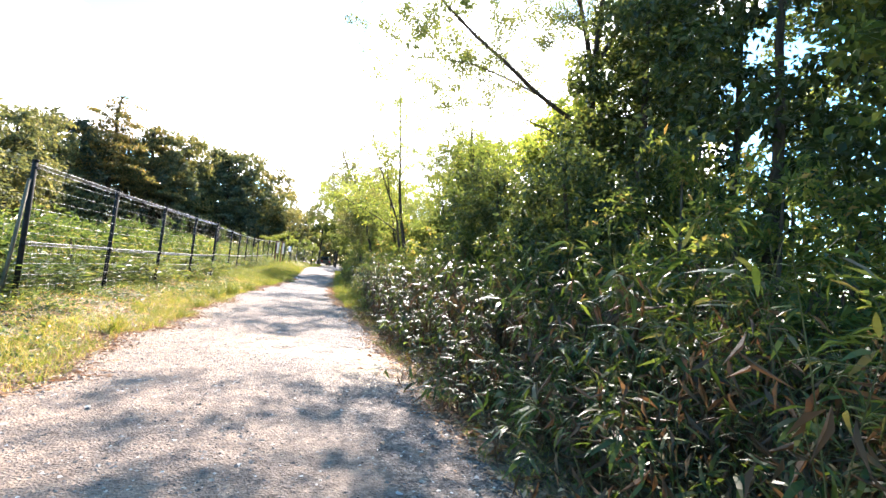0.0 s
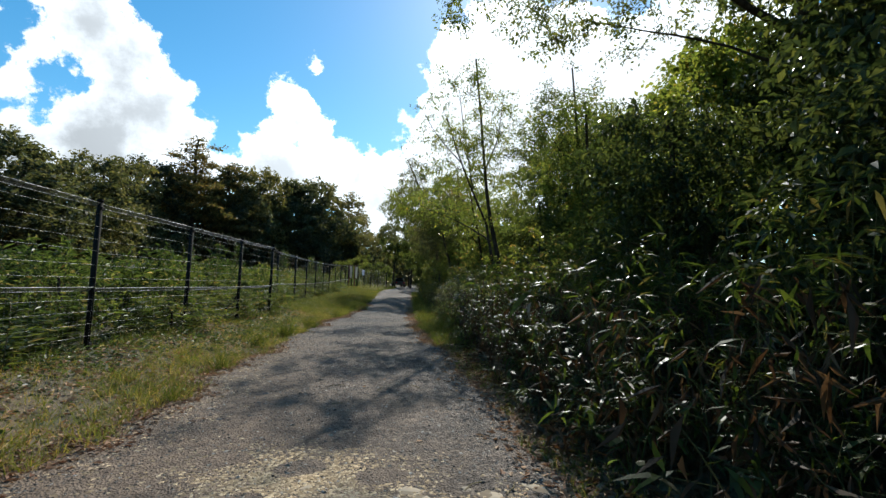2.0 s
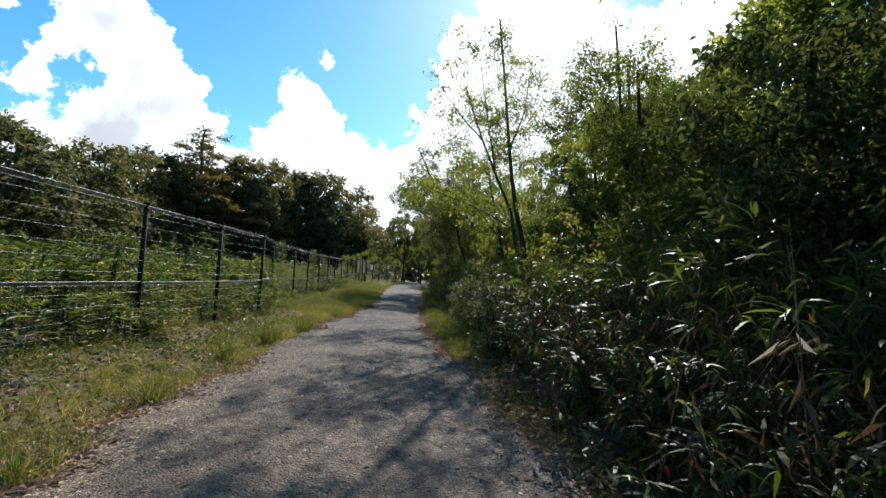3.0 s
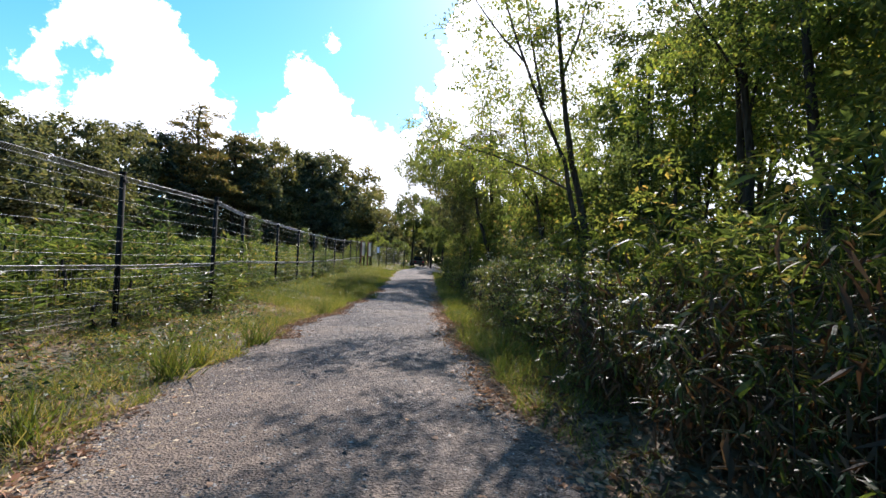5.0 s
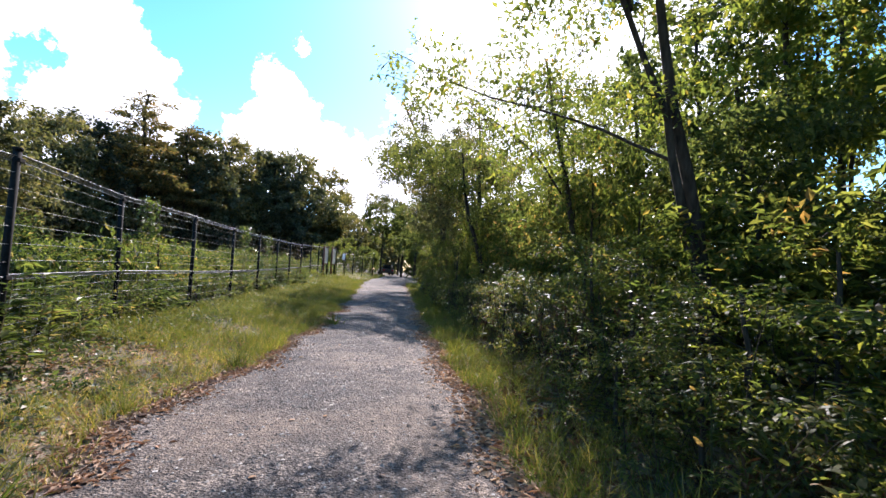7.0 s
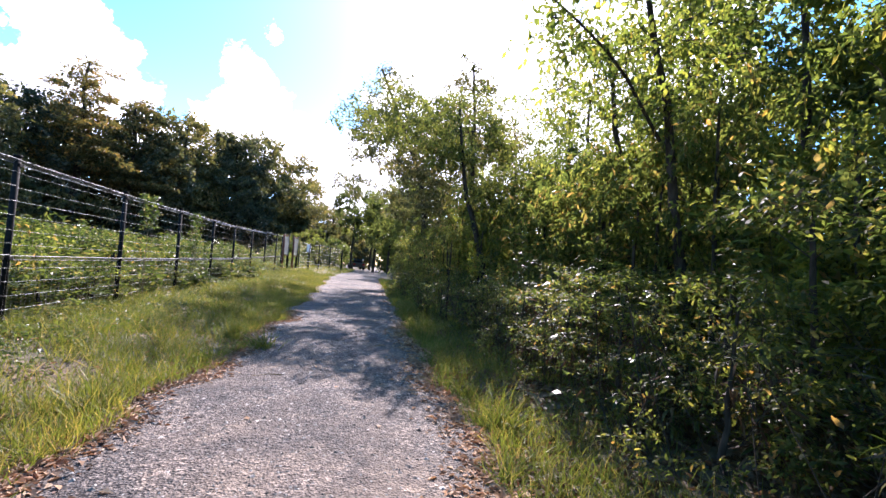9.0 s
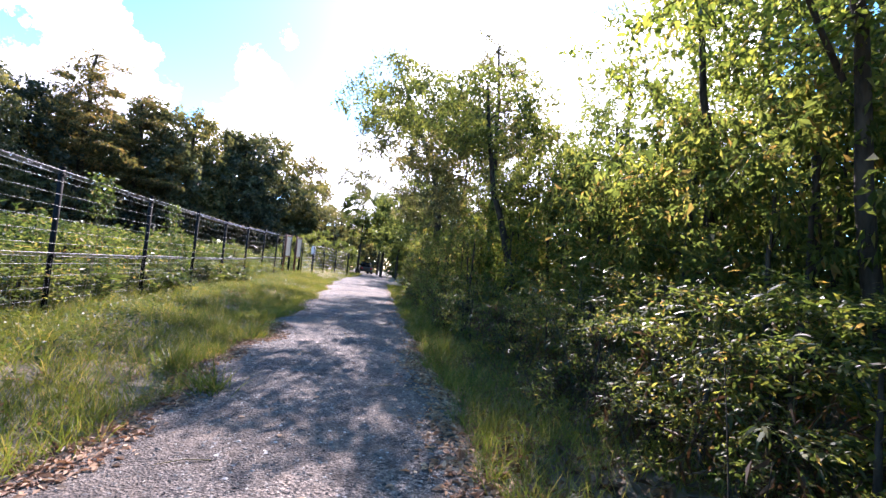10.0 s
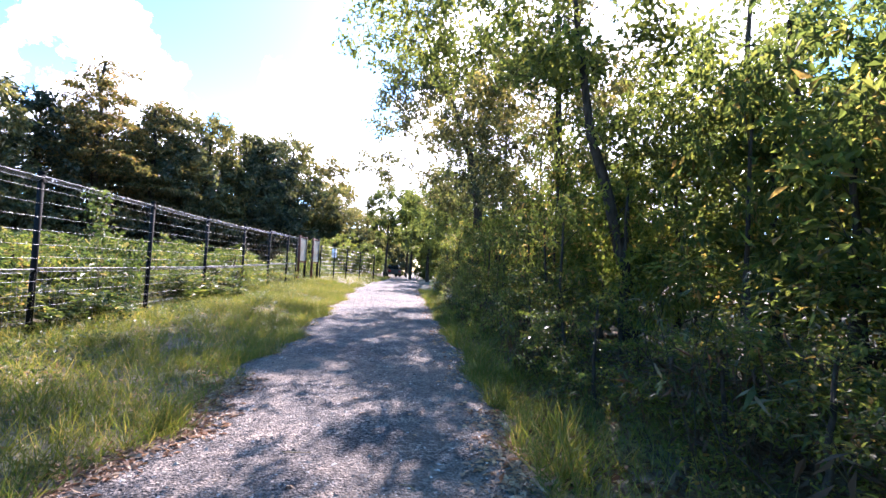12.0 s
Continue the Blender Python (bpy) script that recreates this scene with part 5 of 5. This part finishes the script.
# ---- tufts, broad-leaved plants, twigs and the vine on the fence ----
def small_growth():
    r = np.random.default_rng(51)
    tufts = []
    for k in range(3):
        m = 110
        P = np.concatenate([r.normal(scale=0.05, size=(m, 2)), np.zeros((m, 1))], 1)
        D = np.concatenate([r.normal(scale=0.5, size=(m, 2)), np.ones((m, 1))], 1)
        L = r.uniform(0.12, 0.34, m)
        tufts.append(leaves("grass_tuft", T_BLADE, P, D, np.concatenate([r.normal(size=(m, 2)), np.full((m, 1), 0.4)], 1), L, 0.008, M_GRASS))
    spots = [(float(left_edge(y)) + dx, y) for y, dx in ((13.9, 0.05), (14.5, -0.1), (15.6, 0.02), (17.3, -0.05), (10.3, 0.0), (8.7, -0.1), (19.2, -0.15), (21.0, -0.1), (23.4, 0.3), (24.2, -0.1), (26.6, -0.05), (28.8, -0.1), (12.4, -0.2), (6.9, -0.15))]
    spots += [(float(right_edge(y)) + dx, y) for y, dx in ((20.6, 0.15), (21.4, 0.05), (22.7, 0.2), (24.9, 0.1), (25.7, 0.12), (27.2, 0.05), (28.4, 0.15), (29.2, 0.1), (29.6, 0.22), (31.0, 0.1), (32.3, 0.15), (33.5, 0.1), (26.3, 0.3), (28.0, 0.35), (17.4, 0.2), (15.2, 0.25))]
    for k, (x, y) in enumerate(spots):
        ob = new("grass_tuft", tufts[k % 3])
        f = r.uniform(0.8, 1.35) * (1.35 if 13 < y < 16 else 1.0)
        ob.matrix_basis = pose(x, y, float(ground_z(x, y)) + 0.0, 0, 0, r.uniform(0, 360)) @ Matrix.Diagonal((f, f, f, 1))
        tagged(ob, "loose tuft of long yellow-green grass by the asphalt", "grass tuft", "tufts along the lane")
    # broad-leaved plants at the thicket's foot: every leaf a part
    leaf = leaves("leaf", T_LANCE, np.zeros((1, 3)), np.array([[1.0, 0, 0.15]]), np.array([[0, 0, 1.0]]), 0.1, 0.07, M_TREE)
    for x, y in ((1.62, 3.3), (1.7, 3.9), (1.5, 6.6), (1.75, 20.4), (1.9, 26.4)):
        plant_ob = tagged(new("broadleaf_plant"), "low plant with a few broad pale-green leaves", "plant", "broad-leaved plants by the lane")
        plant_ob.matrix_world = Matrix.Translation((x, y, float(ground_z(x, y))))
        for i in range(7):
            a = i * 2.4 + r.uniform(-0.3, 0.3)
            h = 0.12 + 0.06 * i
            tip = Vector((0.09 * math.cos(a), 0.09 * math.sin(a), h))
            part("stalk", tubes("stalk", [(np.array([(0, 0, 0), tuple(tip * 0.6 + Vector((0, 0, 0.03))), tuple(tip)]), np.full(3, 0.003))], M_WEED, 4), M_WEED, plant_ob)
            lf = new("leaf", leaf)
            lf.parent = plant_ob
            lf.matrix_basis = Matrix.Translation(tip) @ Euler((r.uniform(-0.3, 0.3), r.uniform(0.1, 0.6), a)).to_matrix().to_4x4() @ Matrix.Scale(r.uniform(0.7, 1.2), 4)
    # bamboo shoots with a star of leaves, standing free of the thicket
    blade = leaves("leaf", T_LANCE, np.zeros((1, 3)), np.array([[1.0, 0, 0.35]]), np.array([[0, 0, 1.0]]), 0.2, 0.026, M_BAMBOO)
    for x, y, h in ((2.5, 23.5, 1.3), (2.75, 23.95, 1.35), (2.35, 24.4, 1.0), (1.75, 14.2, 0.75), (1.7, 15.6, 0.8), (2.6, 22.6, 0.9)):
        shoot = tagged(new("bamboo_shoot"), "young bamboo stalk with a star of long leaves", "bamboo", "bamboo shoots by the lane")
        shoot.matrix_world = Matrix.Translation((x, y, float(ground_z(x, y)) - 0.02))
        lean = np.array([r.normal(scale=0.06), r.normal(scale=0.06), 0])
        stalk = np.array([(0, 0, 0), tuple(lean * 0.4 + (0, 0, 0.5 * h)), tuple(lean + (0, 0, h))])
        part("stalk", tubes("stalk", [(stalk, np.array([0.006, 0.005, 0.0025]))], M_CANE, 6), M_CANE, shoot)
        for i in range(15):
            up = 1.0 if i < 6 else 0.45 + 0.06 * (i - 6)
            at = Vector((np.interp(up * h, stalk[:, 2], stalk[:, 0]), np.interp(up * h, stalk[:, 2], stalk[:, 1]), up * h))
            lf = new("leaf", blade)
            lf.parent = shoot
            lf.matrix_basis = Matrix.Translation(at) @ Euler((r.uniform(-0.3, 0.3), r.uniform(-0.35, 0.15), i * 2.4 + r.uniform(-0.4, 0.4))).to_matrix().to_4x4() @ Matrix.Scale(r.uniform(0.65, 1.1), 4)
    # dry twigs on the asphalt
    for k in range(16):
        y = r.uniform(4, 28)
        x = float(left_edge(y) + r.uniform(0.08, 0.92) * (right_edge(y) - left_edge(y)))
        ln, a = r.uniform(0.08, 0.3), r.uniform(0, 6.28)
        z = float(road_z(x, y)) + 0.006
        pts = np.array([(0, 0, z), (0.5 * ln * math.cos(a), 0.5 * ln * math.sin(a), z + 0.006), (ln * math.cos(a + 0.2), ln * math.sin(a + 0.2), z)]) + (x, y, 0)
        tagged(new("twig", tubes("twig", [(pts, np.array([0.004, 0.003, 0.002]))], M_STEM, 5)), "dry broken twig lying on the asphalt", "twig", "twigs on the lane")
    # dead stems standing in the thicket's face
    lines = []
    for _ in range(1100):
        y = r.uniform(-1, 42)
        x = float(right_edge(y)) + r.uniform(0.45, 1.9)
        z = float(ground_z(x, y)) + r.uniform(0, 0.5)
        ln = r.uniform(0.3, 0.9)
        d = unit(np.array([r.normal(scale=0.45), r.normal(scale=0.45), 1.0])) * ln
        lines.append((bend((x, y, z), np.array([x, y, z]) + d, r.normal() * 0.03, 3), np.array([0.004, 0.003, 0.002]) * r.uniform(0.6, 1.2)))
    tagged(new("dead_stems", tubes("dead_stems", lines, M_BARK, 3)), "thin brown dead stems standing in the thicket", "dead stems", kind="stuff")
    # creeper hanging on the fence
    for y0, w, z0, z1, n in ((21.7, 0.35, 1.35, 2.02, 260), (27.4, 0.4, 1.4, 2.05, 300), (30.4, 0.35, 1.2, 1.95, 260), (31.4, 0.3, 0.3, 1.3, 220), (20.6, 0.35, 0.2, 1.3, 220)):
        x0 = float(np.interp(y0, [p[1] for p in POSTS], [p[0] for p in POSTS]))
        thing = tagged(new("fence_creeper"), "leafy creeper climbing through the wire fence", "creeper", "creepers on the fence")
        g = float(ground_z(x0, y0))
        thing.matrix_world = Matrix.Translation((x0, y0, g))
        lines = []
        for i in range(5):
            e = np.array([r.normal(scale=0.03), r.normal(scale=w * 0.6), r.uniform(z0 + 0.3, z1)])
            lines.append((bend((0, r.normal(scale=0.1), 0), e, 0, 6, 0.04), np.linspace(0.006, 0.002, 6)))
        tagged(part("vine_stem", tubes("vine_stem", lines, M_STEM, 4), M_STEM, thing), kind="stuff")
        P = np.stack([r.normal(scale=0.05, size=n), r.normal(scale=w * 0.5, size=n), r.uniform(z0, z1, n)], -1)
        L = r.uniform(0.04, 0.09, n)
        part("foliage", leaves("foliage", T_OVAL, P, sphere_dirs(n, r) + (0, 0, -0.4), sphere_dirs(n, r) + (0.6, -0.4, 0.5), L, L * 0.7, M_WEED), M_WEED, thing)


small_growth()
